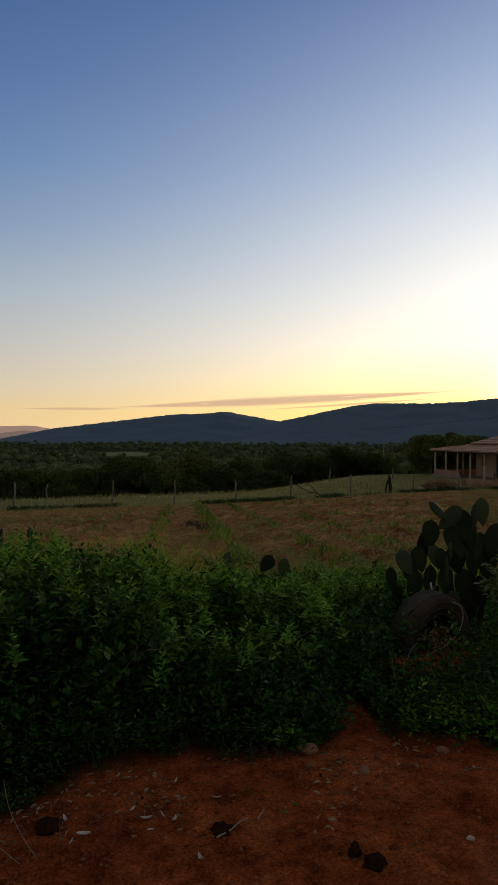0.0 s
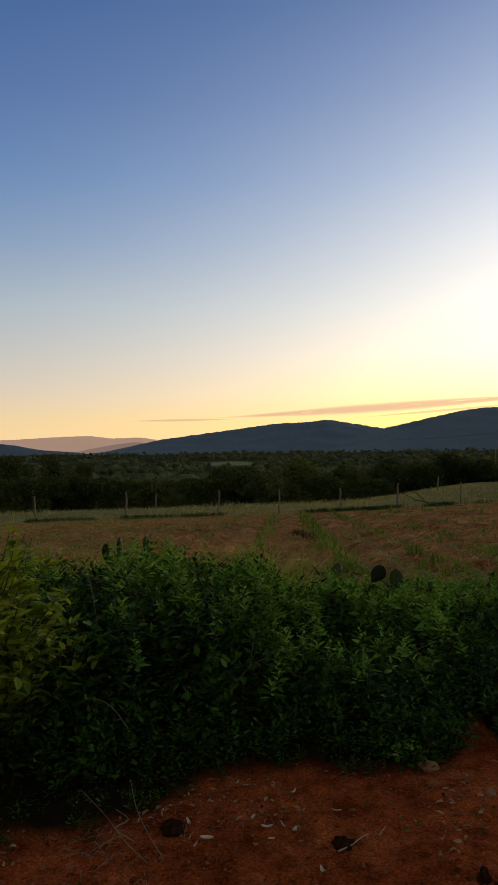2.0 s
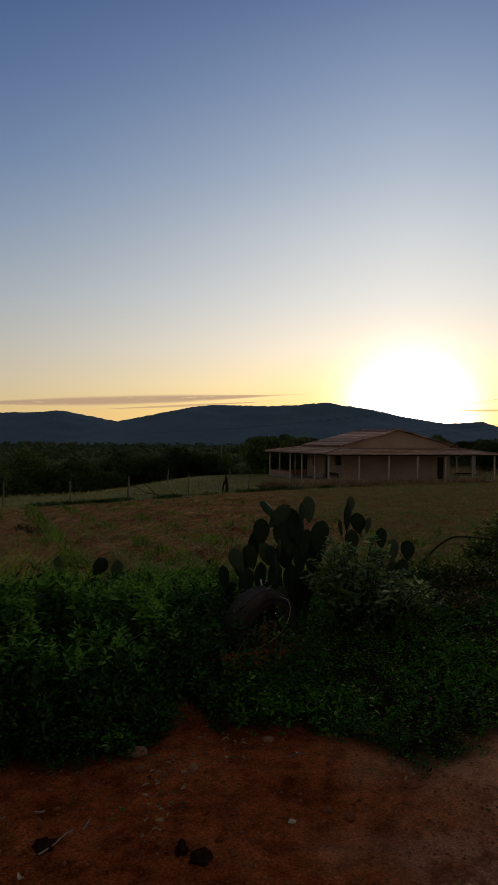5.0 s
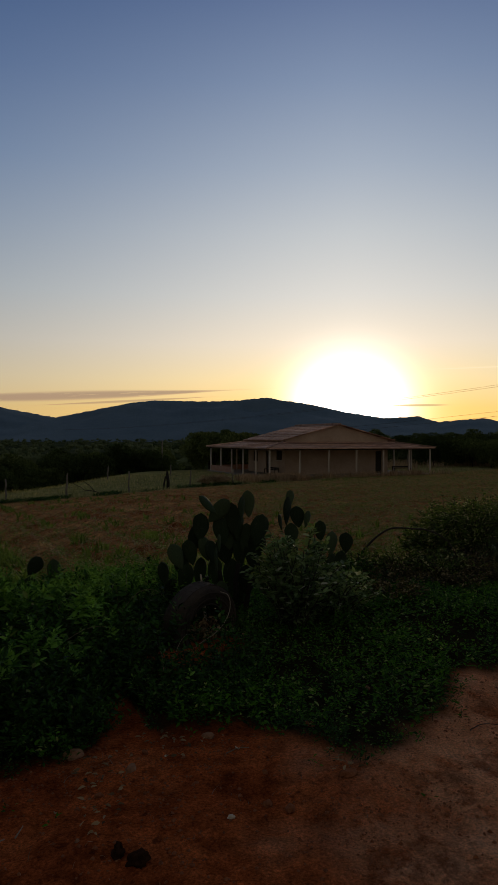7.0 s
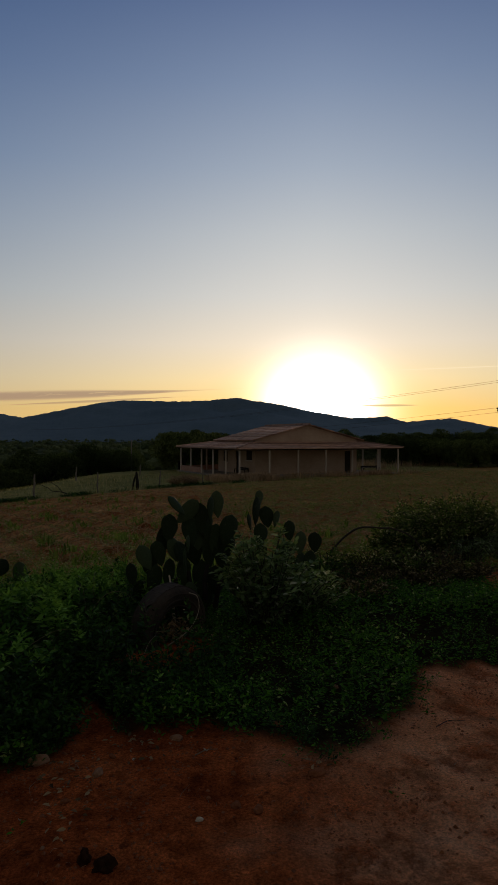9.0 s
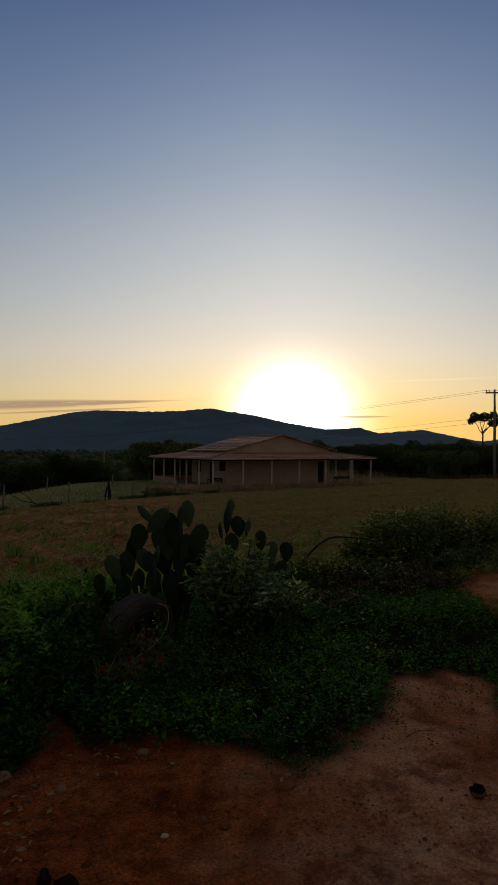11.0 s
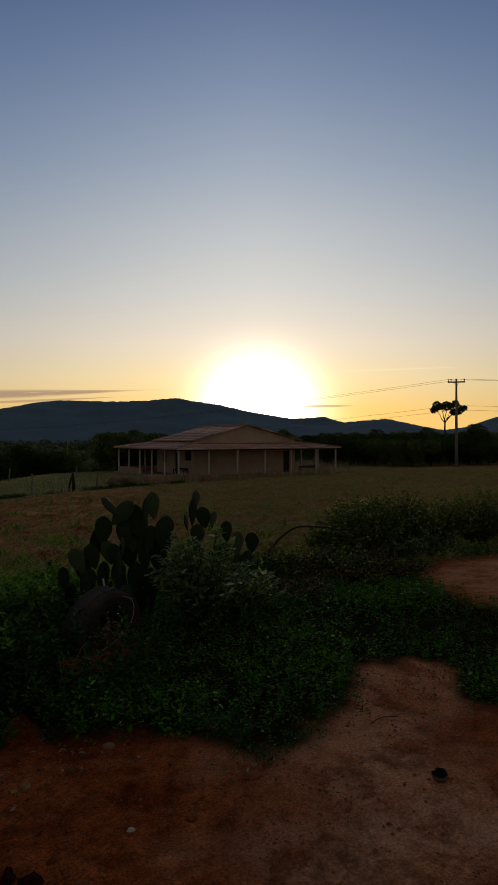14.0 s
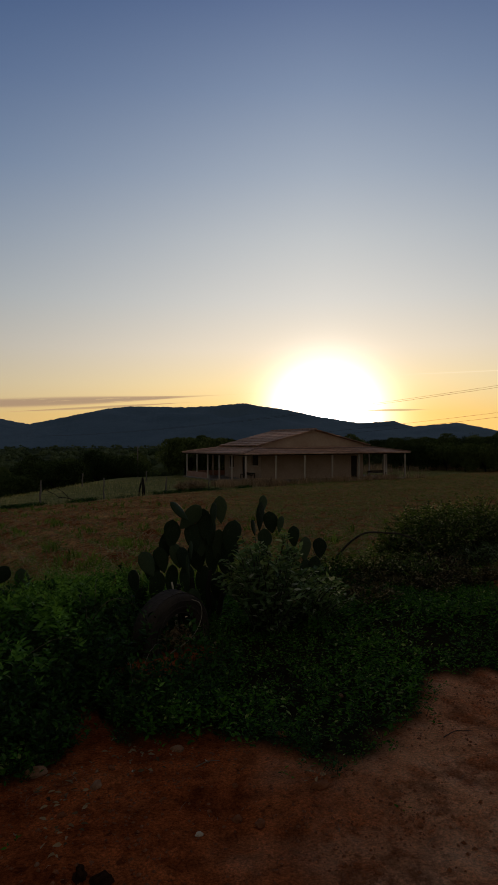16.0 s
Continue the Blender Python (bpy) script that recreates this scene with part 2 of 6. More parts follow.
def roof_material():
    m = Nodes("clay_tiles")
    rows = m.noise(1.0, 5, 0.7, m.stretch(0.7, 3.0, 3.0))
    tone = m.ramp(rows, (0.3, (0.24, 0.11, 0.065)), (0.7, (0.74, 0.47, 0.33)))
    tone = m.mix(0.6, tone, m.ramp(m.noise(7, 5, 0.7), (0.3, 0.5), (0.7, 1.3)), "MULTIPLY")
    tone = m.mix(1.0, tone, m.ramp(m.piece(), (0.0, 0.45), (1.0, 1.35)), "MULTIPLY")
    m.bump(m.noise(9, 4), 0.5, 0.03)
    return m.done(tone, 0.85, 0, 0.2)


def pad_material():
    m = Nodes("cactus_skin")
    tone = m.ramp(m.piece(), (0.0, (0.009, 0.020, 0.006)), (0.7, (0.024, 0.045, 0.014)), (1.0, (0.065, 0.095, 0.042)))
    tone = m.mix(0.6, tone, m.ramp(m.noise(9, 5, 0.7), (0.3, (0.6, 0.6, 0.6)), (0.7, (1.3, 1.25, 1.2))), "MULTIPLY")
    dots = m.ramp(m.noise(34, kind="voronoi"), (0.06, 1.0), (0.14, 0.0))
    tone = m.mix(dots, tone, (0.16, 0.15, 0.10))
    corky = m.ramp(m.noise(6.5, 5, 0.75), (0.60, 0.0), (0.70, 0.7))
    tone = m.mix(corky, tone, (0.12, 0.095, 0.06))
    m.bump(m.noise(40, 4), 0.35, 0.01)
    return m.done(tone, 0.6, 0, 0.2)


M_GROUND = ground_material()
M_ROOF = roof_material()
M_PAD = pad_material()
# palest few weed leaves: undersides, and highlights put into the leaf colour
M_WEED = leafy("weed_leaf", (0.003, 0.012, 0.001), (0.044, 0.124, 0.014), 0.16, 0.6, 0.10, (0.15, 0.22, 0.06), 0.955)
M_CREEP = leafy("creeper_leaf", (0.005, 0.024, 0.002), (0.080, 0.215, 0.012), 0.16, 0.65, 0.08, (0.28, 0.36, 0.10), 0.94)
# shoot tips, lifted far over the weed leaves to stand in for light on top
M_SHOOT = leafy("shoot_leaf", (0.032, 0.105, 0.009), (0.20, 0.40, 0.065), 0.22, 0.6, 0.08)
M_CROP = leafy("crop_leaf", (0.07, 0.13, 0.018), (0.27, 0.36, 0.075), 0.2, 0.65, 0.06)
M_BRIGHT = leafy("young_leaf", (0.05, 0.10, 0.008), (0.25, 0.34, 0.035), 0.3, 0.5, 0.15)
M_PALE = leafy("pale_leaf", (0.04, 0.085, 0.026), (0.21, 0.31, 0.13), 0.3, 0.6, 0.15, (0.50, 0.54, 0.42), 0.92)
# the palest bush leaves stand in for sunlit specks on the tops
M_BUSH = leafy("bush_leaf", (0.012, 0.034, 0.004), (0.17, 0.25, 0.045), 0.3, 0.6, 0.12, (0.60, 0.56, 0.30), 0.86)
M_FIELDGREEN = leafy("field_weed_leaf", (0.10, 0.16, 0.028), (0.29, 0.36, 0.09), 0.2, 0.7, 0.05, (0.45, 0.38, 0.20), 0.72)
M_GRASS = leafy("grass_blade", (0.12, 0.15, 0.045), (0.40, 0.37, 0.16), 0.2, 0.7, 0.05, (0.56, 0.45, 0.25), 0.75)
M_TUFT = leafy("tuft_blade", (0.11, 0.20, 0.03), (0.36, 0.46, 0.09), 0.3, 0.6, 0.1, (0.2, 0.19, 0.08), 0.9)
M_CROWN = leafy("tree_leaf", (0.028, 0.046, 0.018), (0.125, 0.165, 0.064), 0.06, 0.9, 0.02, vary=True)
M_FAR = leafy("far_tree_leaf", (0.050, 0.074, 0.034), (0.150, 0.180, 0.088), 0.05, 0.9, 0.02)
M_STEM = plain("green_stem", (0.010, 0.016, 0.005), (0.035, 0.045, 0.016), 4)
M_TWIG = plain("dry_twig", (0.14, 0.10, 0.06), (0.36, 0.28, 0.19), 9)
M_PALEWOOD = plain("pale_stick", (0.28, 0.22, 0.15), (0.50, 0.42, 0.32), 12)
M_STRAW = plain("dry_straw", (0.30, 0.18, 0.09), (0.58, 0.40, 0.21), 0.8)
M_HUSK = plain("dry_husk", (0.07, 0.042, 0.024), (0.24, 0.16, 0.095), 40, 0.8)
M_BARK = plain("bark", (0.03, 0.024, 0.018), (0.085, 0.066, 0.05), 3, 0.9, 0.6, 0.03)
M_POST = plain("weathered_post", (0.11, 0.090, 0.068), (0.30, 0.255, 0.20), 3.5, 0.9, 0.6, 0.02)
M_DARKPOST = plain("dark_stump_wood", (0.012, 0.010, 0.008), (0.035, 0.028, 0.022), 4, 0.9, 0.6, 0.02)
M_WIRE = plain("fence_wire", (0.05, 0.05, 0.05), (0.12, 0.11, 0.10), 3, 0.6)
M_CONCRETE = plain("concrete_pole", (0.16, 0.15, 0.14), (0.28, 0.27, 0.25), 1.5)
M_RUBBER = plain("worn_rubber", (0.016, 0.013, 0.010), (0.090, 0.066, 0.048), 5, 0.8, 0.5, 0.006)
M_WALL = plain("cream_plaster", (0.44, 0.30, 0.205), (0.60, 0.44, 0.32), 0.6, 0.9, 0.2, 0.01)
M_POSTPAINT = plain("painted_post", (0.50, 0.41, 0.32), (0.66, 0.56, 0.46), 1.3, 0.8)
M_LOWWALL = plain("bare_brick_parapet", (0.30, 0.15, 0.10), (0.45, 0.27, 0.19), 1.5)
M_FLOOR = plain("cement_floor", (0.20, 0.17, 0.14), (0.30, 0.26, 0.22), 0.9)
M_DOOR = plain("dark_wood_door", (0.03, 0.022, 0.016), (0.07, 0.05, 0.035), 2)
M_STONE = plain("dusty_stone", (0.20, 0.085, 0.040), (0.42, 0.24, 0.14), 14, 0.95, 0.5, 0.01, None, 0.05)
M_REDSTONE = plain("red_clod", (0.16, 0.048, 0.018), (0.34, 0.13, 0.06), 18, 0.95, 0.5, 0.01, None, 0.05)
M_CLOD = plain("turned_clod", (0.20, 0.065, 0.024), (0.56, 0.27, 0.13), 3)
M_GRIT = plain("earth_crumb", (0.11, 0.028, 0.009), (0.42, 0.15, 0.06), 25)
M_DRYLEAF = leafy("dry_leaf", (0.07, 0.04, 0.02), (0.46, 0.32, 0.19), 0.2, 0.7, 0.05)
M_DRYGRASS = leafy("dry_grass_blade", (0.22, 0.14, 0.09), (0.54, 0.38, 0.25), 0.2, 0.7, 0.05)
M_SCRUB = leafy("scrub_leaf", (0.03, 0.028, 0.010), (0.16, 0.13, 0.05), 0.3, 0.7, 0.08, (0.36, 0.28, 0.16), 0.8)
M_WHITE = plain("sun_bleached_scrap", (0.40, 0.31, 0.21), (0.82, 0.70, 0.52), 30, 0.7)
M_DUNG = plain("dark_dung", (0.024, 0.010, 0.006), (0.11, 0.050, 0.028), 40, 1.0, 0.9, 0.02, None, 0.0)
# blue-grey of the distant air is put into the wooded slopes' base colour
M_MOUNTAIN = plain("hazed_wooded_mountain", (0.088, 0.134, 0.166), (0.135, 0.186, 0.220), 0.006, 0.95, 0.6, 4.0, 0.05, 0.05)
# haze over the far ranges, put in as pale warm colour that also emits
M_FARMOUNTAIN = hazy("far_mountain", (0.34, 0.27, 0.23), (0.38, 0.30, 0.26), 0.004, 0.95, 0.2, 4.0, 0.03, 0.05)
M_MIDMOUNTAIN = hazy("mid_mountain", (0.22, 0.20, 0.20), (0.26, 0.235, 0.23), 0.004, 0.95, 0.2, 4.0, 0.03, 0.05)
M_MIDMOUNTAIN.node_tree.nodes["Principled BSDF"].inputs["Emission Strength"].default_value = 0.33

# ---------------------------------------------------------------- mesh helpers
rng = np.random.default_rng(7)


def mesh_of(name, verts, faces, mat, smooth=False):
    """A mesh from arrays; faces is one array of equal-sided faces, or a list of such arrays."""
    me = bpy.data.meshes.new(name)
    blocks = faces if isinstance(faces, list) else [faces]
    blocks = [np.asarray(b, dtype=np.int32) for b in blocks if len(b)]
    loops = np.concatenate([b.ravel() for b in blocks])
    sizes = np.concatenate([np.full(len(b), b.shape[1], dtype=np.int32) for b in blocks])
    me.vertices.add(len(verts))
    me.vertices.foreach_set("co", np.asarray(verts, dtype=np.float32).ravel())
    me.loops.add(len(loops))
    me.loops.foreach_set("vertex_index", loops)
    me.polygons.add(len(sizes))
    me.polygons.foreach_set("loop_start", np.concatenate([[0], np.cumsum(sizes)[:-1]]).astype(np.int32))
    me.update(calc_edges=True)
    me.validate()
    me.polygons.foreach_set("use_smooth", np.full(len(me.polygons), smooth))
    me.materials.append(mat)
    return me


def joined(pieces):
    """One list of vertices and faces from several (verts, faces)."""
    vs, fs, at = [], {}, 0
    for v, f in pieces:
        for b in (f if isinstance(f, list) else [f]):
            b = np.asarray(b)
            if len(b):
                fs.setdefault(b.shape[1], []).append(b + at)
        vs.append(np.asarray(v, dtype=float))
        at += len(v)
    return np.concatenate(vs), [np.concatenate(b) for b in fs.values()]


def part(name, bm, material, parent=None, label="", smooth=False):
    """A bmesh, or (verts, faces), as one mesh object under a thing or a part."""
    if isinstance(bm, tuple):
        me = mesh_of(name, bm[0], bm[1], material, smooth)
    else:
        me = bpy.data.meshes.new(name)
        bm.to_mesh(me)
        bm.free()
        me.materials.append(material)
        me.polygons.foreach_set("use_smooth", [smooth] * len(me.polygons))
    ob = new(name, me)
    ob.parent = parent
    return tagged(ob, label)


def thing(name, label, category, group="", at=None, kind=""):
    ob = new(name)
    ob.empty_display_size = 0.1
    if at is not None:
        ob.matrix_basis = at
    return tagged(ob, label, category, group, kind)


def box(x0, x1, y0, y1, z0, z1, bevel=0.0):
    bm = bmesh.new()
    bmesh.ops.create_cube(bm, size=1, matrix=Matrix.LocRotScale(((x0 + x1) / 2, (y0 + y1) / 2, (z0 + z1) / 2), None, (x1 - x0, y1 - y0, z1 - z0)))
    if bevel:
        bmesh.ops.bevel(bm, geom=bm.edges[:], offset=bevel, segments=2, affect="EDGES", profile=0.6)
    return bm


def tube(points, radii, sides=6, cap=True):
    """A tapered tube along points, as verts and faces."""
    pts = np.asarray(points, dtype=float)
    radii = np.broadcast_to(np.asarray(radii, dtype=float), (len(pts),))
    way = np.gradient(pts, axis=0)
    way /= np.linalg.norm(way, axis=1)[:, None] + 1e-9
    ref = np.where(np.abs(way[:, 2:3]) > 0.9, np.array([[1.0, 0, 0]]), np.array([[0, 0, 1.0]]))
    a = np.cross(way, ref)
    a /= np.linalg.norm(a, axis=1)[:, None]
    b = np.cross(way, a)
    ang = np.linspace(0, 2 * np.pi, sides, endpoint=False)
    v = pts[:, None] + radii[:, None, None] * (np.cos(ang)[None, :, None] * a[:, None] + np.sin(ang)[None, :, None] * b[:, None])
    v = v.reshape(-1, 3)
    i, k = np.meshgrid(np.arange(len(pts) - 1), np.arange(sides), indexing="ij")
    n = (k + 1) % sides
    q = np.stack([i * sides + k, i * sides + n, (i + 1) * sides + n, (i + 1) * sides + k], -1).reshape(-1, 4)
    if not cap:
        return v, [q]
    ends = np.concatenate([[pts[0]], [pts[-1]]])
    e, last = len(v), (len(pts) - 1) * sides
    s = np.arange(sides)
    caps = np.concatenate([np.stack([(s + 1) % sides, s, np.full(sides, e)], -1),
                           np.stack([last + s, last + (s + 1) % sides, np.full(sides, e + 1)], -1)])
    return np.concatenate([v, ends]), [q, caps]


def bendy(a, b, n=7, sag=0.0, wobble=0.0, r=None):
    """Points from a to b with a sag and an uneven line."""
    r = r or rng
    t = np.linspace(0, 1, n)[:, None]
    p = np.asarray(a, float) * (1 - t) + np.asarray(b, float) * t
    p[:, 2] -= (sag * 4 * t * (1 - t))[:, 0]
    p[1:-1] += r.normal(0, wobble, (n - 2, 3))
    return p


def fuzz(x, y, scale, seed=0.0):
    """Smooth noise in about -1 to 1 on arrays of x and y."""
    total = np.zeros(np.broadcast(x, y).shape)
    r = np.random.default_rng(int(seed * 97) + 11)
    for k in range(7):
        a, p, s = r.uniform(0, 2 * np.pi), r.uniform(0, 2 * np.pi), scale * r.uniform(0.6, 1.9)
        total = total + np.sin((x * math.cos(a) + y * math.sin(a)) * s + p + 1.3 * np.sin((y * math.cos(a) - x * math.sin(a)) * s * 0.7 + p * 2))
    return total / 4.0


def smooth_step(a, b, v):
    t = np.clip((v - a) / (b - a), 0, 1)
    return t * t * (3 - 2 * t)


# ---------------------------------------------------------------- the lie of the land
FENCE = (41.3, 0.42)


def behind_fence(x, y):
    return (y - FENCE[0] - FENCE[1] * x) * 0.92


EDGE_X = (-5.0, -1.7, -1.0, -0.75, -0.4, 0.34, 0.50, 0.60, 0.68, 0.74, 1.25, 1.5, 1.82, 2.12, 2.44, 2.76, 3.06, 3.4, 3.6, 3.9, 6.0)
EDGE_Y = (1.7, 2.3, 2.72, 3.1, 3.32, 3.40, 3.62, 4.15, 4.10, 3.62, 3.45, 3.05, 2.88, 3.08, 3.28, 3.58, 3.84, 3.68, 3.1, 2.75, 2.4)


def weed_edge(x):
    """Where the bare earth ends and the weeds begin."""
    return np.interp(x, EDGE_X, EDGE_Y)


def bare_patch(x, y):
    """The second bare patch beyond the creeping weeds."""
    return 1 - np.hypot((np.degrees(np.arctan2(x, y)) - 49) / 8.8, (np.hypot(x, y) - 8.6) / 2.0)


def meadow(x, y):
    """Pale meadows down in the valley."""
    far = 1 - np.hypot((x + 128) / 62, (y - 600) / 105)
    near = 1 - np.hypot((x + 66) / 26, (y - 300) / 75)
    return smooth_step(0.0, 0.25, far + 0.2 * fuzz(x, y, 0.05, 19.0)) + 0.45 * smooth_step(0.0, 0.3, near + 0.2 * fuzz(x, y, 0.08, 20.0))


def in_weeds(x, y):
    d = y - weed_edge(x) + 0.09 * fuzz(x, y, 5.0, 1.0) + 0.07 * fuzz(x, y, 14.0, 1.5)
    w = smooth_step(-0.05, 0.20, d) * (1 - smooth_step(7.3, 8.6, y + 0.3 * fuzz(x, y, 2.0, 2.0)))
    w = np.maximum(w, smooth_step(0.0, 0.25, 1 - np.hypot((x - 3.60) / 0.52, (y - 3.02) / 0.50) + 0.15 * fuzz(x, y, 6.0, 17.0)))
    w = w * smooth_step(0.16, 0.30, np.hypot((x - 1.16) * 0.9, (y - 4.72) * 0.9)) * smooth_step(0.15, 0.30, np.hypot(x - 1.48, (y - 5.0) * 0.9))
    return w * (1 - smooth_step(-0.1, 0.2, bare_patch(x, y) + 0.15 * fuzz(x, y, 3.0, 3.0)))


FURROW = radians(-5.8)


def across_rows(x, y):
    return x * math.cos(FURROW) - y * math.sin(FURROW)


def land(x, y):
    x, y = np.asarray(x, float), np.asarray(y, float)
    r = np.hypot(x, y)
    near = 0.022 * fuzz(x, y, 1.7, 4.0) + 0.018 * fuzz(x, y, 7.0, 5.0) + 0.009 * fuzz(x, y, 23.0, 6.0)
    s = behind_fence(x, y)
    slope = -(1.9 + 0.3 * (1 - smooth_step(-2, 14, x))) * np.clip((y - 5) / (np.clip(FENCE[0] + FENCE[1] * x, 27, 70) - 5), 0, 1) ** 0.95
    field = smooth_step(7.5, 10, y) * (1 - smooth_step(-4, -1, s))
    rows = 0.05 * np.sin(across_rows(x, y) * 2 * math.pi / 0.8) + 0.04 * fuzz(x, y, 4.0, 8.0)
    start = 4 + 15 * smooth_step(-2, 14, x)
    dip = (-4.5 * smooth_step(start, start + 38, s) - 4.0 * smooth_step(40, 260, s)) * (1 - 0.75 * smooth_step(24, 50, x) * (1 - smooth_step(110, 300, r)))
    rolling = 1.6 * fuzz(x, y, 0.02, 9.0) * smooth_step(60, 260, r) * (1 - 0.6 * smooth_step(800, 2000, r))
    return slope + near * (1 - smooth_step(20, 60, r)) + rows * field * (r < 70) + dip + rolling


def on_land(x, y):
    return float(land(x, y))


# ---------------------------------------------------------------- ground, one sheet to the horizon
def ground():
    fine = np.radians(np.arange(-48, 72.01, 0.3))
    coarse = np.radians(np.arange(74, 312, 4.0))
    az = np.concatenate([fine, coarse])
    rad = 0.25 * 1.031 ** np.arange(0, 321)
    rad = rad[rad < 4950]
    A, R = np.meshgrid(az, rad)
    x, y = R * np.sin(A), R * np.cos(A)
    z = land(x, y)
    v = np.stack([x, y, z], -1).reshape(-1, 3)
    m, n = A.shape
    i, k = np.meshgrid(np.arange(m - 1), np.arange(n), indexing="ij")
    kn = (k + 1) % n
    q = np.stack([i * n + k, i * n + kn, (i + 1) * n + kn, (i + 1) * n + k], -1).reshape(-1, 4)[:, ::-1]
    v = np.concatenate([v, [[0, 0, on_land(0, 0)]]])
    s = np.arange(n)
    fan = np.stack([np.full(n, len(v) - 1), (s + 1) % n, s], -1)
    me = mesh_of("ground", v, [q, fan], M_GROUND, True)
    X, Y = v[:, 0], v[:, 1]
    s = behind_fence(X, Y)
    zones = {
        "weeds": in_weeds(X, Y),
        "path": smooth_step(0.1, 0.75, 1 - np.hypot((X - 2.25 - 0.45 * (Y - 3)) / 1.4, (Y - 2.8) / 1.9) + 0.3 * fuzz(X, Y, 2.5, 12.0) + 0.12 * fuzz(X, Y, 9.0, 12.5)) + 0.8 * smooth_step(0.0, 0.4, bare_patch(X, Y)),
        "field": smooth_step(7.0, 9.0, Y + 0.5 * fuzz(X, Y, 1.2, 13.0)) * (1 - smooth_step(-0.3, 0.3, bare_patch(X, Y))),
        "green": smooth_step(-0.35, 0.45, (X - 0.32 * Y) / 8 + 0.3 * fuzz(X, Y, 0.25, 14.0)),
        "grass": smooth_step(-1.5, 0.2, s + 0.5 * fuzz(X, Y, 0.9, 15.0)) * (X < 75),
        "meadow": meadow(X, Y),
        "valley": smooth_step(14, 30, s + 3 * fuzz(X, Y, 0.12, 16.0)),
    }
    for key, value in zones.items():
        me.attributes.new(key, "FLOAT", "POINT").data.foreach_set("value", value.astype(np.float32))
    return tagged(new("ground", me), "red earth yard, ploughed field and grassy valley", "ground", kind="structure")


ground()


def mountain(name, label, far, deep, knots, mat, seed, rugged):
    """A ridge round the horizon: crest heights in degrees above the eye against bearing."""
    bear, lift = zip(*knots)
    az = np.arange(bear[0], bear[-1] + 0.01, 0.07)
    h = np.interp(az, bear, lift)
    k = np.hanning(15)
    h = np.convolve(np.pad(h, 7, "edge"), k / k.sum(), "valid")
    crest = far * np.tan(np.radians(h)) + 1.6
    t = np.linspace(-1, 1, 41)
    T, A = np.meshgrid(t, np.radians(az), indexing="ij")
    R = far + deep * T
    x, y = R * np.sin(A), R * np.cos(A)
    fall = (1 - np.abs(T) ** 1.15)
    spurs = fuzz(A * far, T * deep, 0.012, seed) * 0.16 * (1 - np.abs(T)) * np.abs(T) * 4
    fringe = (fuzz(A * far, T * deep, 0.11, seed + 1) + 0.6 * fuzz(A * far, T * deep, 0.31, seed + 2)) * rugged
    base = -14.0
    z = base + (crest[None, :] - base) * np.clip(fall + spurs * fall, 0, None) * 1.0 + fringe * fall
    n, m = A.shape
    i, k = np.meshgrid(np.arange(n - 1), np.arange(m - 1), indexing="ij")
    q = np.stack([i * m + k, i * m + k + 1, (i + 1) * m + k + 1, (i + 1) * m + k], -1).reshape(-1, 4)[:, ::-1]
    me = mesh_of(name, np.stack([x, y, z], -1).reshape(-1, 3), q, mat, True)
    return tagged(new(name, me), label, "mountain", kind="structure")


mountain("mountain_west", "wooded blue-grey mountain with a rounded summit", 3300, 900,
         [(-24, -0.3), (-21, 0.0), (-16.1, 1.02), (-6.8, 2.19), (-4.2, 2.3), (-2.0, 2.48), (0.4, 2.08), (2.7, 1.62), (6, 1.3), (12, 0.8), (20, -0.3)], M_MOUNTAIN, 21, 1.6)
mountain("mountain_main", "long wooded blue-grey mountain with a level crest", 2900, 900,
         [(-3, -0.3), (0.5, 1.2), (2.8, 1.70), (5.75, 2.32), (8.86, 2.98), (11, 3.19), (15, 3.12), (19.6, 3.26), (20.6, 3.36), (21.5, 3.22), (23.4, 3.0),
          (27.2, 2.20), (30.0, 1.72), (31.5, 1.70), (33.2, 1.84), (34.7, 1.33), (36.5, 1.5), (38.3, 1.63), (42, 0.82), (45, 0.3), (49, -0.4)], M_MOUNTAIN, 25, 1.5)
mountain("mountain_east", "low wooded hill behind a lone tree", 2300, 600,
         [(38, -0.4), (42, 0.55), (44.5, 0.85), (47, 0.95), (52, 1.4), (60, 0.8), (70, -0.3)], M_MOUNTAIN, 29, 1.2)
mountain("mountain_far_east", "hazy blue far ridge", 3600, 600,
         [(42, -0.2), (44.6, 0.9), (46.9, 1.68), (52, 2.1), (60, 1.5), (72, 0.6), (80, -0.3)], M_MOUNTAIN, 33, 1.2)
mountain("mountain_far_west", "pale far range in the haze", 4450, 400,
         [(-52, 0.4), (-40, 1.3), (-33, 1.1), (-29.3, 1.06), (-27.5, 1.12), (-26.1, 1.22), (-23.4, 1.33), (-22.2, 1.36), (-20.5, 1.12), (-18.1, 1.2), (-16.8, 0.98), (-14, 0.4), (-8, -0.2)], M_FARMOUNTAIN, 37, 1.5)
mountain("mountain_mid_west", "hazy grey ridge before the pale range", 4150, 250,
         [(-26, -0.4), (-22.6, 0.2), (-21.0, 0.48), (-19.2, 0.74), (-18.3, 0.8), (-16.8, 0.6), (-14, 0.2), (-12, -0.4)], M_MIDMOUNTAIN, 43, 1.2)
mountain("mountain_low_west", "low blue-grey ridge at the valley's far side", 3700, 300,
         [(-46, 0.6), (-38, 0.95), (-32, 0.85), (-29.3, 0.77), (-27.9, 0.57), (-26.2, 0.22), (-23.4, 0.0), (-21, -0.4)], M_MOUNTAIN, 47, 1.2)

